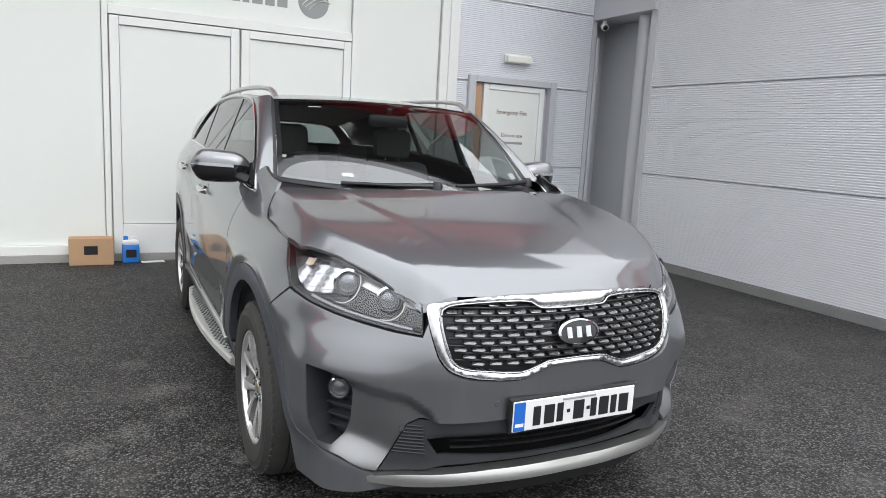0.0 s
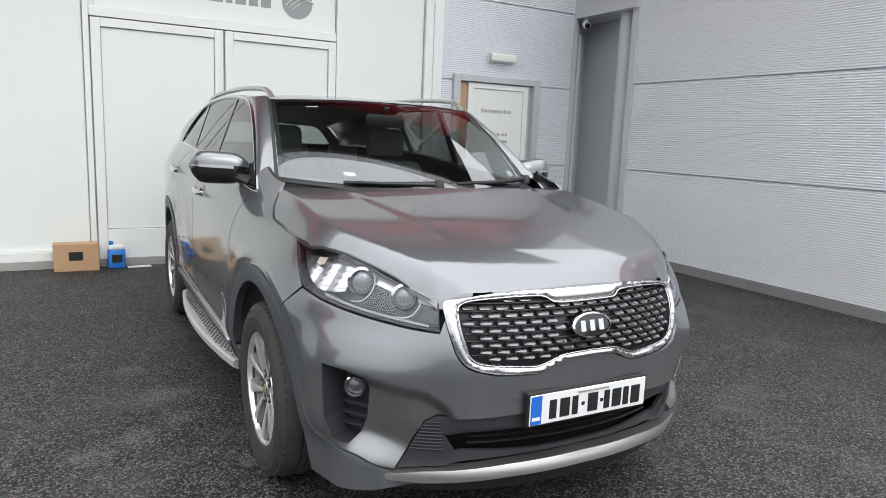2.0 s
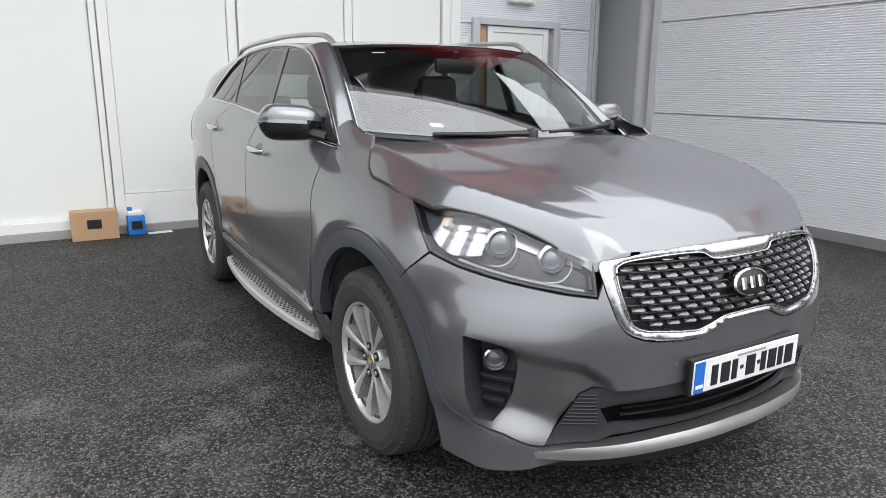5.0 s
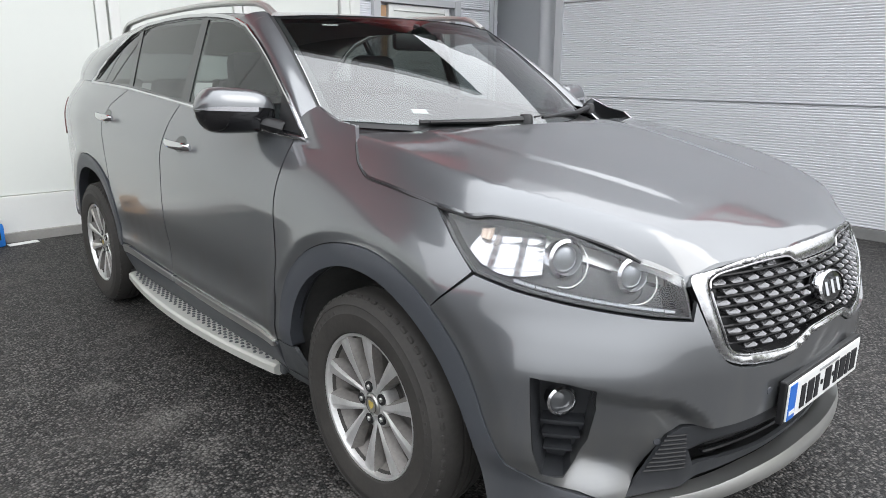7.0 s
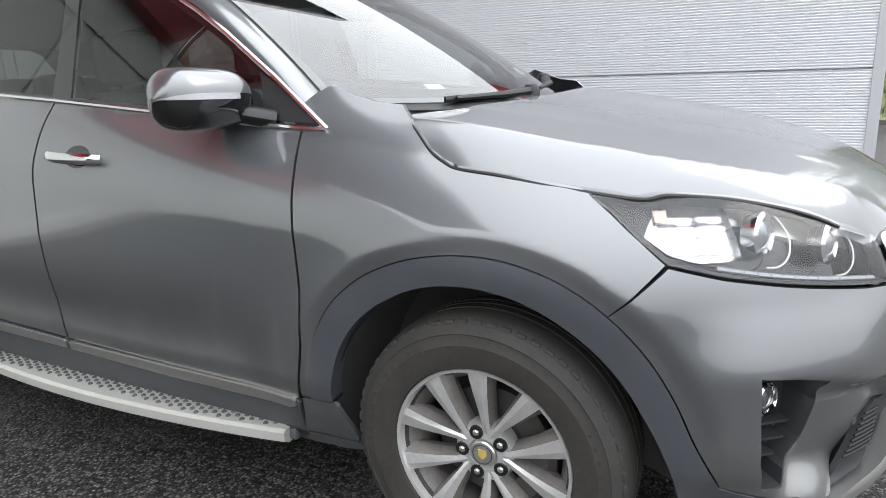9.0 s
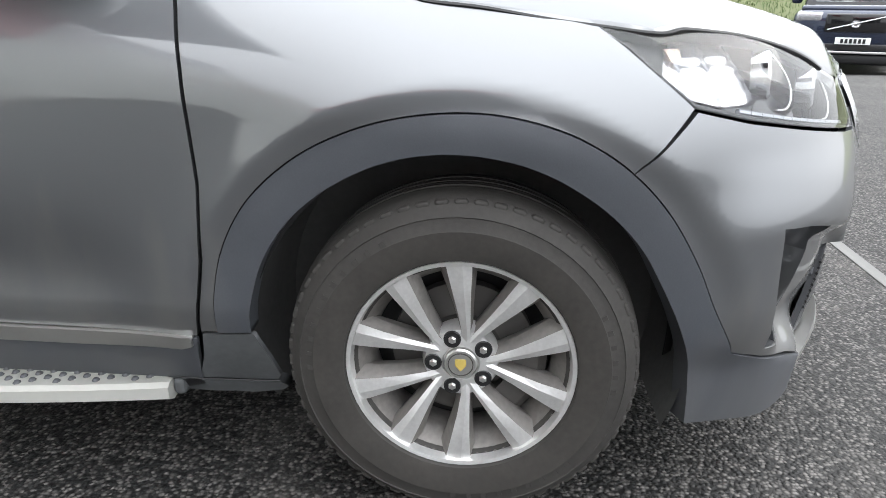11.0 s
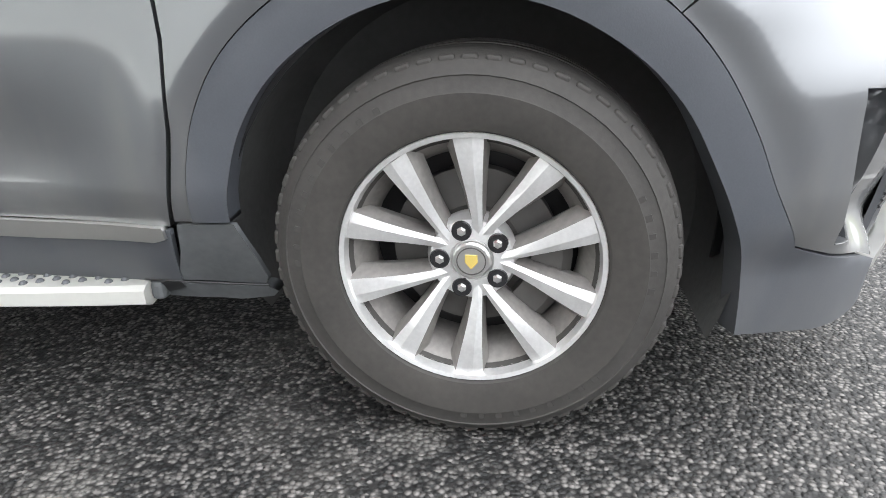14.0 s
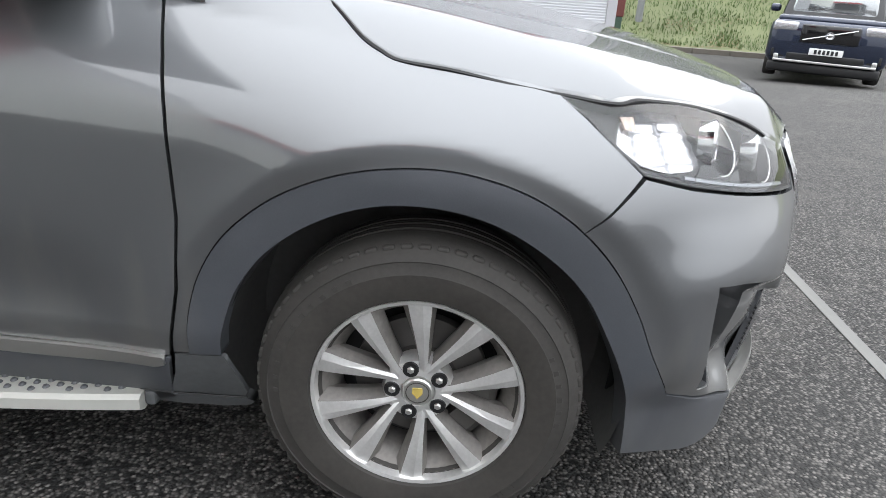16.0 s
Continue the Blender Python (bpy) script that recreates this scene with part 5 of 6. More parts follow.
# door mirrors
for m in (1, -1):
    n, k = 20, 48
    verts, up_f, lo_f, mid_f = [], [], [], []
    for i in range(n + 1):
        f = i / n
        x = 0.80 + 0.275 * f
        swell = (1 - (2 * f - 1.0) ** 4 * 0.55) * (1.0 if f < 0.8 else math.sqrt(max(0.0, 1 - ((f - 0.8) / 0.2) ** 2 * 0.98)))
        hy, hz = 0.082 * swell, 0.084 * swell * (0.92 + 0.08 * f)
        for j in range(k):
            a = math.tau * j / k
            c, s = math.cos(a), math.sin(a)
            sx = math.copysign(abs(c) ** 0.75, c)
            sz = math.copysign(abs(s) ** 0.8, s)
            verts.append((-m * x, 0.775 + hy * sx - 0.03 * (1 - f) , 1.245 + hz * sz - 0.012 * (1 - f)))
    for i in range(n):
        for j in range(k):
            q = (i * k + j, i * k + (j + 1) % k, (i + 1) * k + (j + 1) % k, (i + 1) * k + j)
            s = math.sin(math.tau * (j + 0.5) / k)
            (up_f if s > 0.12 else mid_f if s > -0.06 and i > 5 and math.cos(math.tau * (j + 0.5) / k) < 0.2 else lo_f).append(q)
    cap_ = [tuple(range(k))], [tuple(n * k + j for j in range(k))]
    mirror = obj("door_mirror", verts, up_f, PAINT, CAR, "door mirror with a grey cap over a black base", smooth_to=-1)
    obj("mirror_base", verts, lo_f + cap_[0] + cap_[1], GLOSSBLACK, mirror, "black lower shell", smooth_to=len(lo_f))
    obj("side_indicator", [(v[0], v[1] - 0.002, v[2]) for v in verts], mid_f, REFLECTOR, mirror, "pale indicator strip", smooth_to=-1)
    part("arm", tube([(-m * 0.80, 0.63, 1.175), (-m * 0.84, 0.68, 1.19), (-m * 0.87, 0.74, 1.205)], [0.04, 0.034, 0.03], 10, (1, 0.75)), BLACK, mirror, "black arm", True)
    SAIL = [(2.02, 1.165), (2.2, 1.178), (2.24, 1.3), (2.17, 1.262)]
    skin("sail", body, np.array([(m * u, z) for u, z in SAIL], float)[::m], BLACK, mirror, "black corner plate", out=-0.003, gap=0, thick=0.01)

# side steps
for m in (1, -1):
    ys = np.linspace(0.64, 2.3, 40)
    outer = np.array([-m * (0.885 + 0.085 * math.sin(math.pi * min(1, max(0, (y - 0.58) / 1.85))) ** 0.8) for y in ys])
    verts, rows = [], []
    for y, xo in zip(ys, outer):
        xi = -m * 0.79
        verts += [(xi, y, 0.292), (xo + m * 0.012, y, 0.282), (xo, y, 0.274), (xo, y, 0.246), (xo + m * 0.02, y, 0.235), (xi, y, 0.245)]
    fc = [(6 * i + j, 6 * i + (j + 1) % 6, 6 * i + 6 + (j + 1) % 6, 6 * i + 6 + j) for i in range(39) for j in range(6)] + [(0, 1, 2, 3, 4, 5), tuple(234 + j for j in (5, 4, 3, 2, 1, 0))]
    step_ = obj("side_step", verts, fc, STEP, CAR, "silver side step with a raised tread")
    part("end_cap", box(*sorted((-m * 0.80, -m * 0.878)), 0.612, 0.641, 0.243, 0.284, 0.01), DUSTY, step_, "dusty plastic end")
    part("end_cap", box(*sorted((-m * 0.80, -m * 0.88)), 2.302, 2.36, 0.243, 0.285, 0.008), BLACK, step_, "black plastic end")
    if m == 1:
        stud_me = None
        for i in range(58):
            for j in range(4):
                y = 0.665 + i * 0.028
                xo = 0.885 + 0.085 * math.sin(math.pi * min(1, max(0, (y - 0.58) / 1.85))) ** 0.8
                x = 0.835 + 0.024 * j + 0.012 * (i % 2)
                if x > xo - 0.022:
                    continue
                if stud_me is None:
                    b_ = bmesh.new()
                    bmesh.ops.create_cone(b_, cap_ends=True, segments=8, radius1=0.009, radius2=0.005, depth=0.005)
                    stud_me = bpy.data.meshes.new("stud")
                    b_.to_mesh(stud_me)
                    b_.free()
                    stud_me.materials.append(CLADDING)
                zt = 0.292 - 0.010 * (x - 0.79) / (xo - 0.012 - 0.79)
                st = new("stud", stud_me)
                st.parent = step_
                st.matrix_basis = pose(-x, y, zt + 0.0024)

# wheels
TYRE = [(0.232, -0.1), (0.24, -0.112), (0.262, -0.119), (0.3, -0.121), (0.302, -0.1195), (0.326, -0.1165), (0.328, -0.118), (0.332, -0.1135), (0.346, -0.104), (0.357, -0.088), (0.3635, -0.06), (0.3655, -0.035), (0.356, -0.034), (0.356, -0.026), (0.366, -0.025), (0.3665, -0.004), (0.357, -0.003), (0.357, 0.003), (0.3665, 0.004), (0.366, 0.025), (0.356, 0.026), (0.356, 0.034), (0.3655, 0.035), (0.3635, 0.06), (0.357, 0.088), (0.346, 0.104), (0.332, 0.1135), (0.328, 0.118), (0.326, 0.1165), (0.302, 0.1195), (0.3, 0.121), (0.262, 0.119), (0.24, 0.112), (0.232, 0.1), (0.215, 0.08), (0.215, -0.08)]


def wheel(x, y, m):
    """A wheel on the flank that faces m (1: towards -x), built with its axis along x."""
    at_ = Matrix.Translation((x, y, 0.366)) @ pose(0, 0, 0, 0, -90 if m > 0 else 90, 0)
    w = part("wheel", lathe(TYRE, at_, 72, True), RUBBER, CAR, "worn road tyre with dusty sidewall", True)
    w.data.materials.append(DUST_RUBBER)
    for f_ in w.data.polygons:
        c_ = at_.inverted() @ f_.center
        if 0.25 < math.hypot(c_.x, c_.y) < 0.3:
            f_.material_index = 1
    for k in range(60):
        # sidewall shoulder blocks
        a = math.tau * k / 60
        R = at_ @ pose(0, 0, 0, 0, 0, math.degrees(a))
        if m > 0:
            part("tread_block", box(0.334, 0.3565, -0.0135, 0.0135, 0.07, 0.101, 0.005, None), RUBBER, w).matrix_basis = R
    if m > 0:
        # moulded marks on the sidewall
        for k in list(range(-5, 6)) + list(range(19, 28)) + list(range(33, 39)):
            part("moulded_bar", box(0.299, 0.313, -0.005 - 0.002 * (k % 2), 0.005, 0.1165, 0.1196, 0.0005, None), RUBBER, w).matrix_basis = at_ @ pose(0, 0, 0, 0, 0, 60 + 6.2 * k)
    rim = part("rim", lathe([(0.2215, 0.088), (0.226, 0.106), (0.234, 0.108), (0.2365, 0.103), (0.236, 0.092), (0.2275, 0.08)], at_, 64, True), ALLOY, w, "silver alloy rim", True)
    part("barrel", lathe([(0.206, -0.08), (0.19, 0.0), (0.188, 0.03), (0.196, 0.05), (0.221, 0.087), (0.227, 0.079), (0.216, 0.05), (0.212, -0.08)], at_, 64, True), SHADE_DUST_ALLOY, rim, "dusty inner barrel", True)
    for k in range(10):
        # five pairs: each pair straddles a wheel nut and closes in towards the rim
        nut, lean = 90 + 72 * (k // 2), (1 if k % 2 else -1)
        rows = []
        bm = bmesh.new()
        for r, off, wd, h, lo in ((0.04, 30, 0.0125, 0.079, 0.05), (0.075, 24.5, 0.0125, 0.085, 0.05), (0.12, 20, 0.0175, 0.092, 0.055), (0.17, 17.4, 0.0255, 0.098, 0.06), (0.206, 16.4, 0.032, 0.1, 0.065), (0.2235, 16.0, 0.0345, 0.1005, 0.07)):
            R = at_ @ pose(0, 0, 0, 0, 0, nut + lean * off)
            prof = ((-wd * 1.15, h - 0.034), (-wd * 0.86, h - 0.004), (-wd * 0.3, h), (wd * 0.62, h - 0.003), (wd * 1.2, h - 0.036), (wd * 1.0, lo - 0.02), (-wd * 1.0, lo - 0.02))
            rows.append([bm.verts.new(R @ Vector((r, -lean * q, t))) for q, t in prof])
        for s_, e_ in zip(rows, rows[1:]):
            for j in range(7):
                # spoke sides and backs: dust and painted-in side shade share one darker alloy
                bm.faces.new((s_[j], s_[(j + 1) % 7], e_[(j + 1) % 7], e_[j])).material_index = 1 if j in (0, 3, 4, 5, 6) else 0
        bm.faces.new(rows[0]), bm.faces.new(rows[-1])
        part("spoke", bm, ALLOY, rim).data.materials.append(SHADE_DUST_ALLOY)
    part("hub", lathe([(0.0001, 0.03), (0.078, 0.03), (0.082, 0.06), (0.075, 0.078), (0.04, 0.082), (0.036, 0.074), (0.0001, 0.074)], at_, 40), ALLOY, rim, "", True)
    cap = part("centre_cap", lathe([(0.0345, 0.06), (0.0345, 0.084), (0.031, 0.0875), (0.0001, 0.0875)], at_, 32), SATIN, rim, "grey centre cap with a yellow shield", True)
    part("cap_ring", lathe([(0.0265, 0.087), (0.0265, 0.089), (0.0245, 0.089), (0.0245, 0.087)], at_, 32, True), STEEL, cap)
    sh = bmesh.new()
    outline = [(-0.011, 0.012), (0.011, 0.012), (0.0115, -0.002), (0.0, -0.015), (-0.0115, -0.002)]
    spin = at_ @ pose(0, 0, 0, 0, 0, -90 if m > 0 else 90)
    lo_ = [sh.verts.new(spin @ Vector((a, b, 0.087))) for a, b in outline]
    hi_ = [sh.verts.new(spin @ Vector((a, b, 0.0895))) for a, b in outline]
    sh.faces.new(hi_)
    for j in range(5):
        sh.faces.new((lo_[j], lo_[(j + 1) % 5], hi_[(j + 1) % 5], hi_[j]))
    part("shield", sh, YELLOW, cap, "yellow shield")
    for k in range(5):
        a = math.radians(90 + 72 * k)
        R = at_ @ Matrix.Translation((0.057 * math.cos(a), 0.057 * math.sin(a), 0))
        # raised black disc: the bolt recess's darkness is put into its colour
        part("nut_shade", lathe([(0.0185, 0.0785), (0.0175, 0.0845), (0.0162, 0.0845), (0.0155, 0.083), (0.0001, 0.083)], R, 20), BLACK, rim, "black disc for the shade in the bolt recess", True)
        part("wheel_nut", lathe([(0.0001, 0.0885), (0.0055, 0.0885), (0.0085, 0.086), (0.009, 0.06)], R, 6), SATIN, rim, "steel wheel nut")
    disc = part("brake_disc", lathe([(0.06, 0.018), (0.152, 0.018), (0.152, -0.008), (0.06, -0.008)], at_, 48, True), STEEL, w, "worn steel brake disc", True)
    part("disc_bell", lathe([(0.0001, 0.045), (0.07, 0.045), (0.082, 0.02), (0.082, -0.01)], at_, 32), STEEL, w, "", True)
    cal = bmesh.new()
    rws = []
    for a in np.linspace(math.radians(-62), math.radians(8), 9):
        rws.append([cal.verts.new(at_ @ pose(0, 0, 0, 0, 0, 0 if m > 0 else 180) @ Vector((r * math.sin(a), -r * math.cos(a), h))) for r, h in ((0.105, 0.022), (0.105, 0.05), (0.16, 0.055), (0.178, 0.04), (0.178, -0.04))])
    for s_, e_ in zip(rws, rws[1:]):
        for j in range(5):
            cal.faces.new((s_[j], s_[(j + 1) % 5], e_[(j + 1) % 5], e_[j]))
    cal.faces.new(rws[0]), cal.faces.new(rws[-1])
    part("brake_caliper", cal, STEEL, w, "grey cast brake caliper", True)
    part("back_plate", lathe([(0.0001, -0.03), (0.2, -0.03)], at_, 32), BLACK, w)


for y in (0.0, 2.78):
    wheel(-0.812, y, 1)
    wheel(0.812, y, -1)

# cabin
floor = part("cabin_floor", box(-0.72, 0.72, 0.66, 3.6, 0.30, 0.36), FABRIC, CAR, "dark carpet")
dash = loft("dashboard", lambda s, t: np.stack([s * 0.72, 0.30 + 0.42 * t + 0.15 * np.abs(s) ** 2 * (1 - t), 1.15 - 0.02 * t - 0.35 * np.clip(t - 0.8, 0, 1) * 5 * 0.3 + 0 * s], -1), np.linspace(-1, 1, 20), np.linspace(-0.1, 1.2, 12), TRIM_IN, CAR, "dark grey dashboard top")
part("dash_front", box(-0.72, 0.72, 0.62, 0.78, 0.62, 1.08, 0.03), TRIM_IN, CAR, "dark dashboard")
sw = part("steering_wheel", tube([(-0.36 + 0.19 * math.cos(a), 0.93 - 0.08 * math.sin(a), 0.98 + 0.17 * math.sin(a)) for a in np.linspace(0, math.tau, 32, endpoint=False)], 0.016, 8, closed=True), TRIM_IN, CAR, "black steering wheel", True)
part("wheel_boss", box(-0.52, -0.2, 0.91, 0.95, 0.93, 1.02, 0.02), TRIM_IN, sw)


def seat(x, y, wide, high):
    s = part("seat", box(x - wide / 2, x + wide / 2, y - 0.45, y + 0.08, 0.52, 0.68, 0.06), FABRIC, CAR, "dark cloth seat", True)
    part("backrest", box(x - wide / 2, x + wide / 2, y + 0.02, y + 0.18, 0.66, high, 0.07, None, pose(0, 0, 0, -14)), FABRIC, s, "", True)
    return s


for x in (-0.37, 0.37):
    s = seat(x, 1.5, 0.5, 1.26)
    part("headrest", box(x - 0.14, x + 0.14, 1.66, 1.77, 1.27, 1.47, 0.05), FABRIC, s, "dark headrest", True)
    for d in (-0.05, 0.05):
        part("headrest_post", tube([(x + d, 1.71, 1.2), (x + d, 1.71, 1.3)], 0.007, 6), STEEL, s)
s = seat(0.0, 2.5, 1.3, 1.16)
for x in (-0.42, 0.0, 0.42):
    part("headrest", box(x - 0.13, x + 0.13, 2.66, 2.75, 1.15, 1.33, 0.045), FABRIC, s, "dark headrest", True)
loft("headliner", lambda a, y: roof(a, y, -0.035), np.linspace(-0.97, 0.97, 12), np.linspace(1.0, 3.55, 14), LINING, CAR, "pale grey roof lining")
rv = part("rear_view_mirror", box(-0.12, 0.12, 0.86, 0.9, 1.47, 1.545, 0.02), BLACK, CAR, "black rear-view mirror", True)
part("mirror_stalk", tube([(0, 0.88, 1.54), (0, 0.86, 1.58)], 0.015, 8), BLACK, rv)
for s0, t0, wd, ht, mt, lb in ((-0.62, 0.11, 0.07, 0.03, PAPER, "white paper sticker inside the windscreen"), (0.8, 0.09, 0.09, 0.06, PAPER, "white tax paper inside the windscreen"), (-0.72, 0.9, 0.1, 0.012, PAPER, "pale strip sticker")):
    loft("sticker", lambda a, b: screen(a, b, -0.008), np.linspace(s0, s0 + wd, 4), np.linspace(t0, t0 + ht, 4), mt, CAR, lb)


# ---- things by the wall ----
carton = thing("cardboard_box", label="closed brown cardboard box by the white wall", category="box")
part("carton", box(-1.757, -1.363, 4.64, 4.81, 0.0, 0.265, 0.004), CARDBOARD, carton)
part("label", box(-1.625, -1.505, 4.6375, 4.6395, 0.105, 0.19), INK, carton, "black printed label")
part("tape", box(-1.757, -1.363, 4.7, 4.745, 0.2655, 0.267), CARDBOARD, carton, "pale tape")
can = thing("plastic_can", label="blue and white plastic fluid can by the wall", category="can")
part("body", box(-1.285, -1.125, 4.68, 4.8, 0.0, 0.19, 0.02), BLUE, can, "", True)
part("shoulder", box(-1.28, -1.13, 4.685, 4.795, 0.185, 0.235, 0.018), WHITE, can, "clear white top", True)
part("label", box(-1.25, -1.155, 4.6775, 4.6797, 0.06, 0.14), INK, can, "dark printed label")
part("cap", lathe([(0.0001, 0.035), (0.02, 0.035), (0.022, 0.0)], pose(-1.25, 4.74, 0.234), 20), BLUE, can, "blue screw cap", True)
part("handle", tube([(-1.21, 4.74, 0.23), (-1.19, 4.74, 0.262), (-1.155, 4.74, 0.26), (-1.14, 4.74, 0.228)], 0.01, 8), WHITE, can, "", True)
sheet = tagged(part("paper_sheet", box(-1.11, -0.89, 4.69, 4.77, 0.0, 0.006, 0.001, None, pose(0, 0, 0, 0, 0, 6)), PAPER, None, "white paper lying on the asphalt"), category="paper")

# ---- yard beyond the showroom wall ----
bank_v, bank_f = [], []
nx, ny = 60, 19
o, e1, e2 = Vector((15.9, -8.0)), Vector((0.08, 1.0)).normalized(), Vector((1.0, -0.08)).normalized()


def bank_at(a, d):
    p = o + e1 * a + e2 * d
    h = -0.33 + 1.7 * float(smooth(0.2, 5.6, d)) + 2.6 * float(smooth(6.8, 11.5, d)) + 0.10 * noise.noise(Vector((p.x, p.y, 0)) * 0.9)
    return Vector((p.x, p.y, h if d > 0.01 else -0.33))


for i in range(nx):
    for j in range(ny):
        bank_v.append(bank_at(-22 + i * 0.9, j * 0.75))
for i in range(nx - 1):
    for j in range(ny - 1):
        bank_f.append((i * ny + j, (i + 1) * ny + j, (i + 1) * ny + j + 1, i * ny + j + 1))
verge = tagged(obj("grass_verge", bank_v, bank_f, GRASS, None, "rough green grass bank with fallen leaves", smooth_to=-1), kind="structure", category="grass")
kerb = thing("kerb", label="grey concrete kerb along the verge", category="kerb", kind="structure")
for i in range(44):
    a = -22 + i * 0.92
    p, q = o + e1 * (a + 0.01) - e2 * 0.13, o + e1 * (a + 0.91) - e2 * 0.13
    r_, s_ = q + e2 * 0.14, p + e2 * 0.14
    v = [(p.x, p.y, -0.5), (q.x, q.y, -0.5), (r_.x, r_.y, -0.5), (s_.x, s_.y, -0.5), (p.x, p.y, -0.33), (q.x, q.y, -0.33), (r_.x, r_.y, -0.325), (s_.x, s_.y, -0.325)]
    obj("kerb_stone", v, [(0, 1, 5, 4), (1, 2, 6, 5), (2, 3, 7, 6), (3, 0, 4, 7), (4, 5, 6, 7), (3, 2, 1, 0)], KERB, kerb)
# tufts of grass and dead leaves
rng = random.Random(5)


def blades(name, n, mat, size, lo, hi, flat, label):
    v, f = [], []
    for _ in range(n):
        p = bank_at(rng.uniform(-9, 14), rng.uniform(lo, hi))
        a, h, w = rng.uniform(0, math.tau), size * rng.uniform(0.5, 1.3), 0.01 + 0.012 * rng.random()
        d, s = Vector((math.cos(a), math.sin(a), 0)), Vector((-math.sin(a), math.cos(a), 0))
        top = p + (d * h + Vector((0, 0, 0.02)) if flat else d * h * 0.35 + Vector((0, 0, h)))
        k = len(v)
        v += [p - s * w, p + s * w, top]
        f.append((k, k + 1, k + 2))
    return tagged(obj(name, v, f, mat, None, label), kind="stuff", category="plants")


blades("grass", 36000, TURF, 0.11, 0.25, 8.5, False, "long uneven grass on the bank")
blades("fallen_leaves", 9000, SOIL, 0.1, 0.1, 2.4, True, "brown fallen leaves along the kerb")
fence = thing("palisade_fence", label="grey galvanised steel palisade fence on the bank", category="fence")
for i in range(130):
    p = bank_at(-9 + i * 0.17, 5.6)
    pale = part("pale", box(p.x - 0.03, p.x + 0.03, p.y - 0.008, p.y + 0.008, p.z - 0.1, p.z + 1.9, 0, None, pose(0, 0, 0, 0, 0, 85)), GALV, fence)
for h in (0.35, 1.5):
    part("fence_rail", tube([bank_at(-9 + 2 * k, 5.65) + Vector((0, 0, h)) for k in range(12)], 0.025, 6), GALV, fence)
# scrub behind the fence
v, f = [], []
for _ in range(40000):
    p = bank_at(rng.uniform(-10, 16), rng.uniform(6.2, 11.5))
    lift = 4.0 * rng.random() ** 1.3 * (0.6 + 0.6 * (0.5 + noise.noise(Vector((p.x, p.y, 3)) * 0.5)))
    c = p + Vector((rng.gauss(0, 0.1), rng.gauss(0, 0.1), lift))
    a, t = Vector((rng.gauss(0, 1), rng.gauss(0, 1), rng.gauss(0, 1))).normalized(), Vector((rng.gauss(0, 1), rng.gauss(0, 1), rng.gauss(0, 1))).normalized()
    k = len(v)
    v += [c - a * 0.09, c + t * 0.07, c + a * 0.09, c - t * 0.07]
    f.append((k, k + 1, k + 2, k + 3))
tagged(obj("scrub", v, f, LEAF, None, "green scrub behind the fence"), kind="stuff", category="plants")
pole = thing("lamp_post", label="grey steel lamp post at the edge of the verge", category="lamp post")
part("shaft", tube([(18.2, -4.15, -0.1), (18.2, -4.15, 6.0)], [0.1, 0.06], 14), GALV, pole, "", True)
part("lantern", box(17.8, 18.35, -4.25, -4.05, 6.0, 6.12, 0.02), GALV, pole)
skip = thing("metal_bin", label="red and green metal waste bin on wheels", category="bin")
part("tub", box(15.0, 15.75, -3.13, -2.42, -0.29, 0.35, 0.02), GREEN_BIN, skip, "dull green tub")
part("upper", box(14.98, 15.77, -3.15, -2.4, 0.352, 0.95, 0.02), RED_BIN, skip, "red upper part")
for x in (15.1, 15.6):
    for y in (-3.0, -2.55):
        part("castor", lathe([(0.0001, -0.03), (0.08, -0.03), (0.08, 0.03), (0.0001, 0.03)], pose(x, y, -0.37, 90), 16), BLACK, skip, "", True)

# ---- dark blue estate car by the verge ----
other = thing("parked_car", label="dark blue SUV parked facing the yard", category="car")
OM = Matrix.Translation((10.3, -5.8, -0.3)) @ pose(0, 0, 0, 0, 0, -113)


def other_box(name, x0, x1, y0, y1, z0, z1, mat, bevel=0.0, label="", taper=0.0, parent=None):
    bm = box(x0, x1, y0, y1, z0, z1, 0)
    for q in bm.verts:
        if q.co.z > (z0 + z1) / 2:
            q.co.x *= 1 - taper
            q.co.y = (q.co.y - (y0 + y1) / 2) * (1 - taper) + (y0 + y1) / 2
    if bevel:
        bmesh.ops.bevel(bm, geom=bm.edges[:], offset=bevel, segments=3, affect="EDGES", profile=0.5)
    bmesh.ops.transform(bm, matrix=OM, verts=bm.verts[:])
    return part(name, bm, mat, parent or other, label, True)


other_box("body", -0.95, 0.95, 0.0, 4.9, 0.3, 1.04, NAVY, 0.16)
other_box("skirt", -0.88, 0.88, 0.03, 4.85, 0.16, 0.34, BLACK, 0.05, "black lower skirt")
other_box("bonnet", -0.85, 0.85, 0.12, 1.5, 0.98, 1.1, NAVY, 0.05)
other_box("cabin", -0.86, 0.86, 1.15, 4.7, 1.0, 1.74, GLOSSBLACK, 0.1, "dark glazed cabin", 0.16)
other_box("windscreen", -0.72, 0.72, 1.2, 1.6, 1.06, 1.6, GLARE, 0.05, "bright windscreen", 0.12)
other_box("roof", -0.7, 0.7, 1.6, 4.4, 1.7, 1.77, NAVY, 0.03)
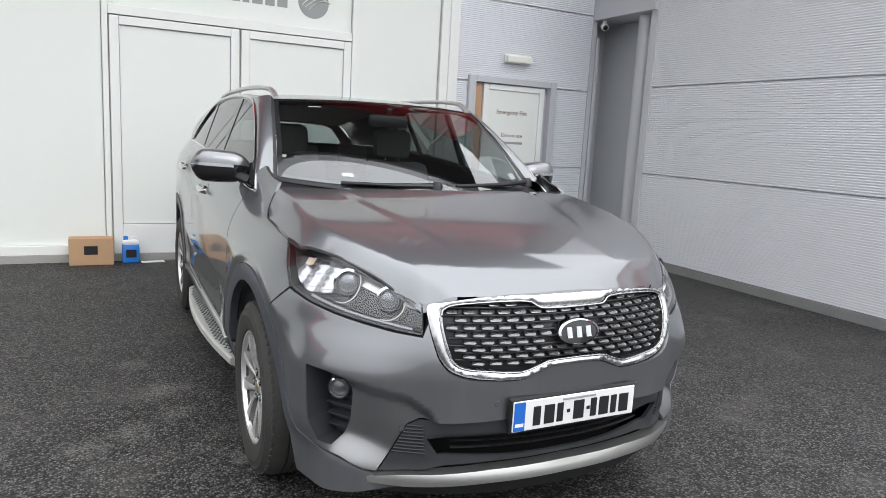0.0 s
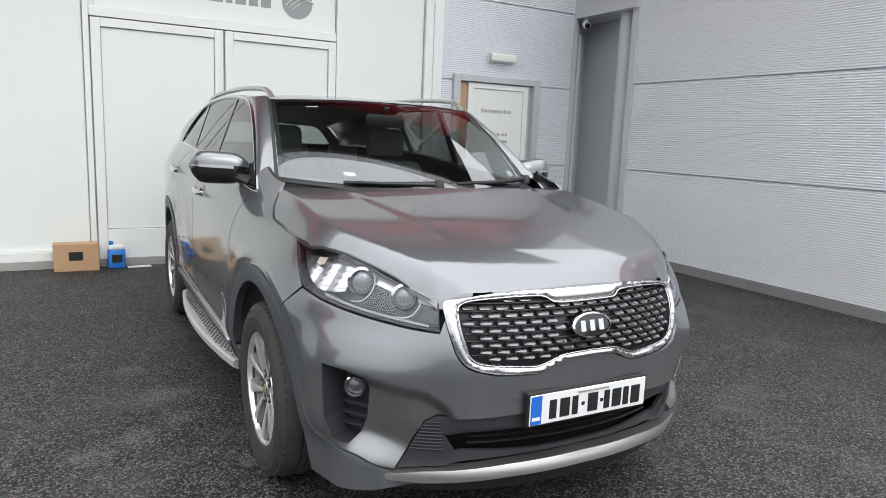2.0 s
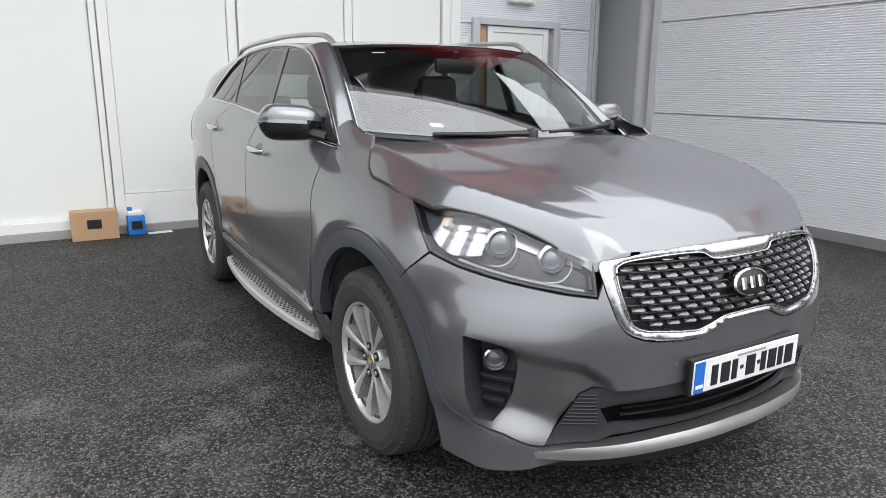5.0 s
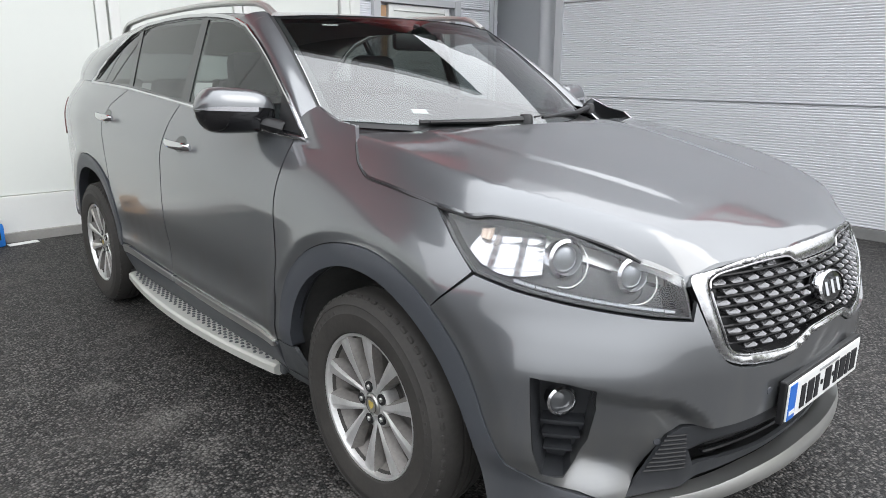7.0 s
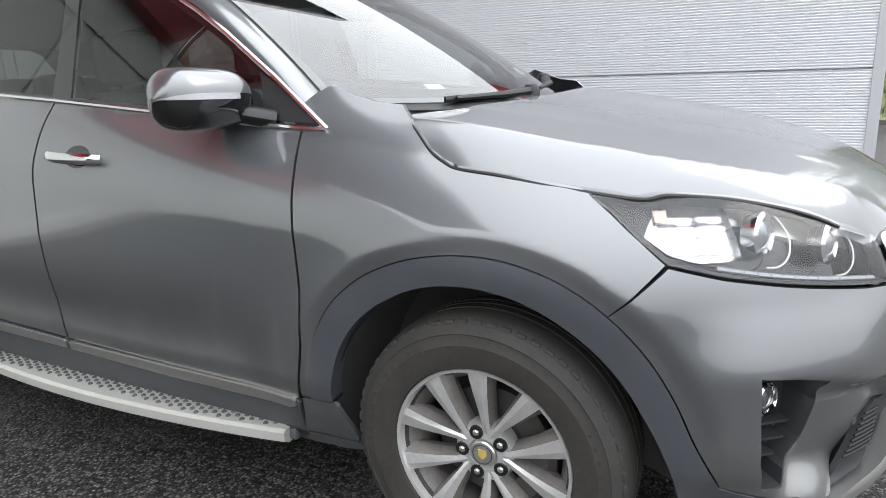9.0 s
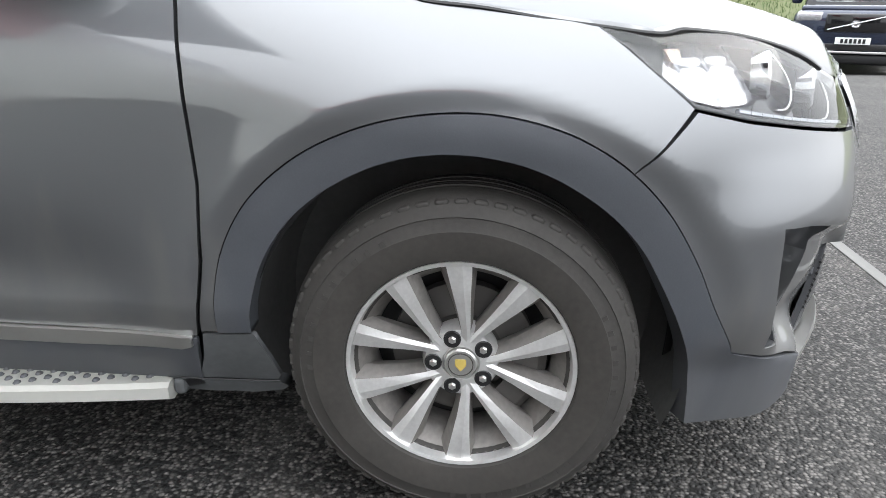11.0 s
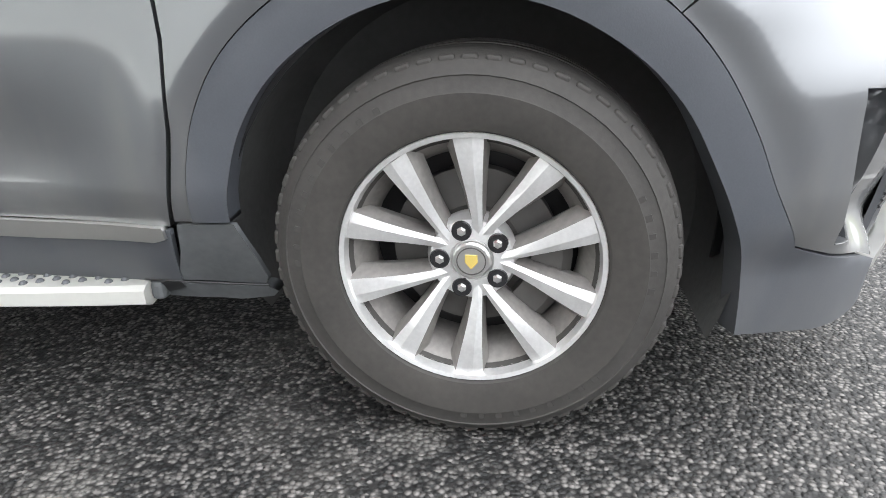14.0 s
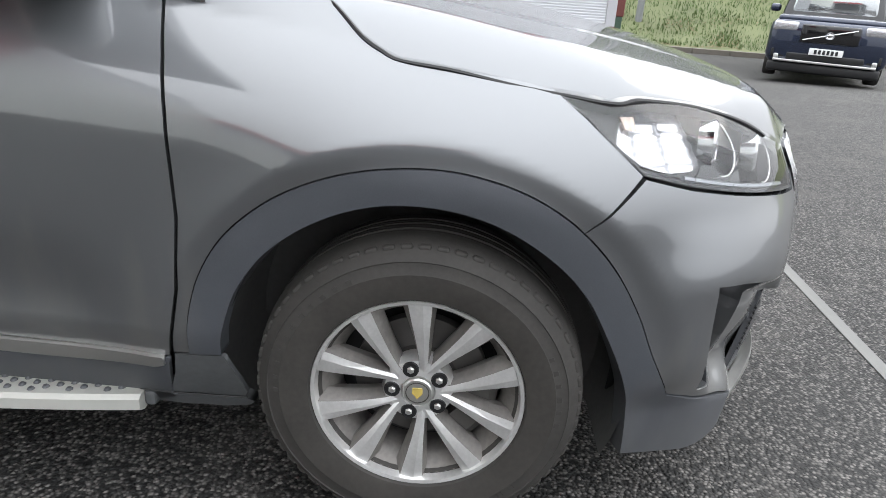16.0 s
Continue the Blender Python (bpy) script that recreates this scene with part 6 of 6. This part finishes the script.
og = other_box("grille", -0.45, 0.45, -0.03, 0.05, 0.68, 0.98, GLOSSBLACK, 0.03, "black grille with a slanted bright bar")
part("grille_bar", tube([OM @ Vector((0.4, -0.04, 0.93)), OM @ Vector((-0.4, -0.04, 0.72))], 0.014, 8), CHROME, og, "slanted bright bar")
other_box("grille_disc", -0.07, 0.07, -0.05, -0.035, 0.76, 0.88, CHROME, 0.05, "", 0, og)
other_box("number_plate", -0.26, 0.26, -0.06, -0.035, 0.49, 0.6, WHITE, 0.004, "white number plate")
for k in range(6):
    other_box("plate_bar", -0.18 + 0.065 * k, -0.14 + 0.065 * k, -0.068, -0.058, 0.51, 0.58, INK, 0, "")
other_box("bumper_trim", -0.8, 0.8, -0.035, 0.03, 0.34, 0.38, SATIN, 0.01, "silver lower trim")
other_box("intake", -0.6, 0.6, -0.015, 0.05, 0.39, 0.5, BLACK, 0.02, "black intake")
for m in (-1, 1):
    other_box("side_intake", *sorted((m * 0.62, m * 0.86)), 0.005, 0.1, 0.4, 0.56, BLACK, 0.03, "black side intake")
    other_box("trim_end", *sorted((m * 0.72, m * 0.8)), -0.012, 0.05, 0.36, 0.46, SATIN, 0.015, "silver trim turning up")
for m in (-1, 1):
    hl = other_box("headlamp", *sorted((m * 0.5, m * 0.9)), -0.005, 0.25, 0.84, 1.0, REFLECTOR, 0.04, "bright headlamp")
    other_box("mirror", *sorted((m * 0.9, m * 1.08)), 1.45, 1.6, 1.1, 1.24, NAVY, 0.05, "navy door mirror")
    for y in (0.92, 3.9):
        wm = OM @ Matrix.Translation((m * 0.84, y, 0.37)) @ pose(0, 0, 0, 0, 90, 0)
        ow = part("wheel", lathe([(0.24, -0.11), (0.35, -0.11), (0.37, -0.08), (0.37, 0.08), (0.35, 0.11), (0.24, 0.11)], wm, 36, True), RUBBER, other, "black tyre", True)
        part("rim", lathe([(0.0001, 0.09), (0.06, 0.1), (0.24, 0.08), (0.24, -0.08), (0.06, -0.1), (0.0001, -0.09)], wm, 30), ALLOY, ow, "silver rim", True)
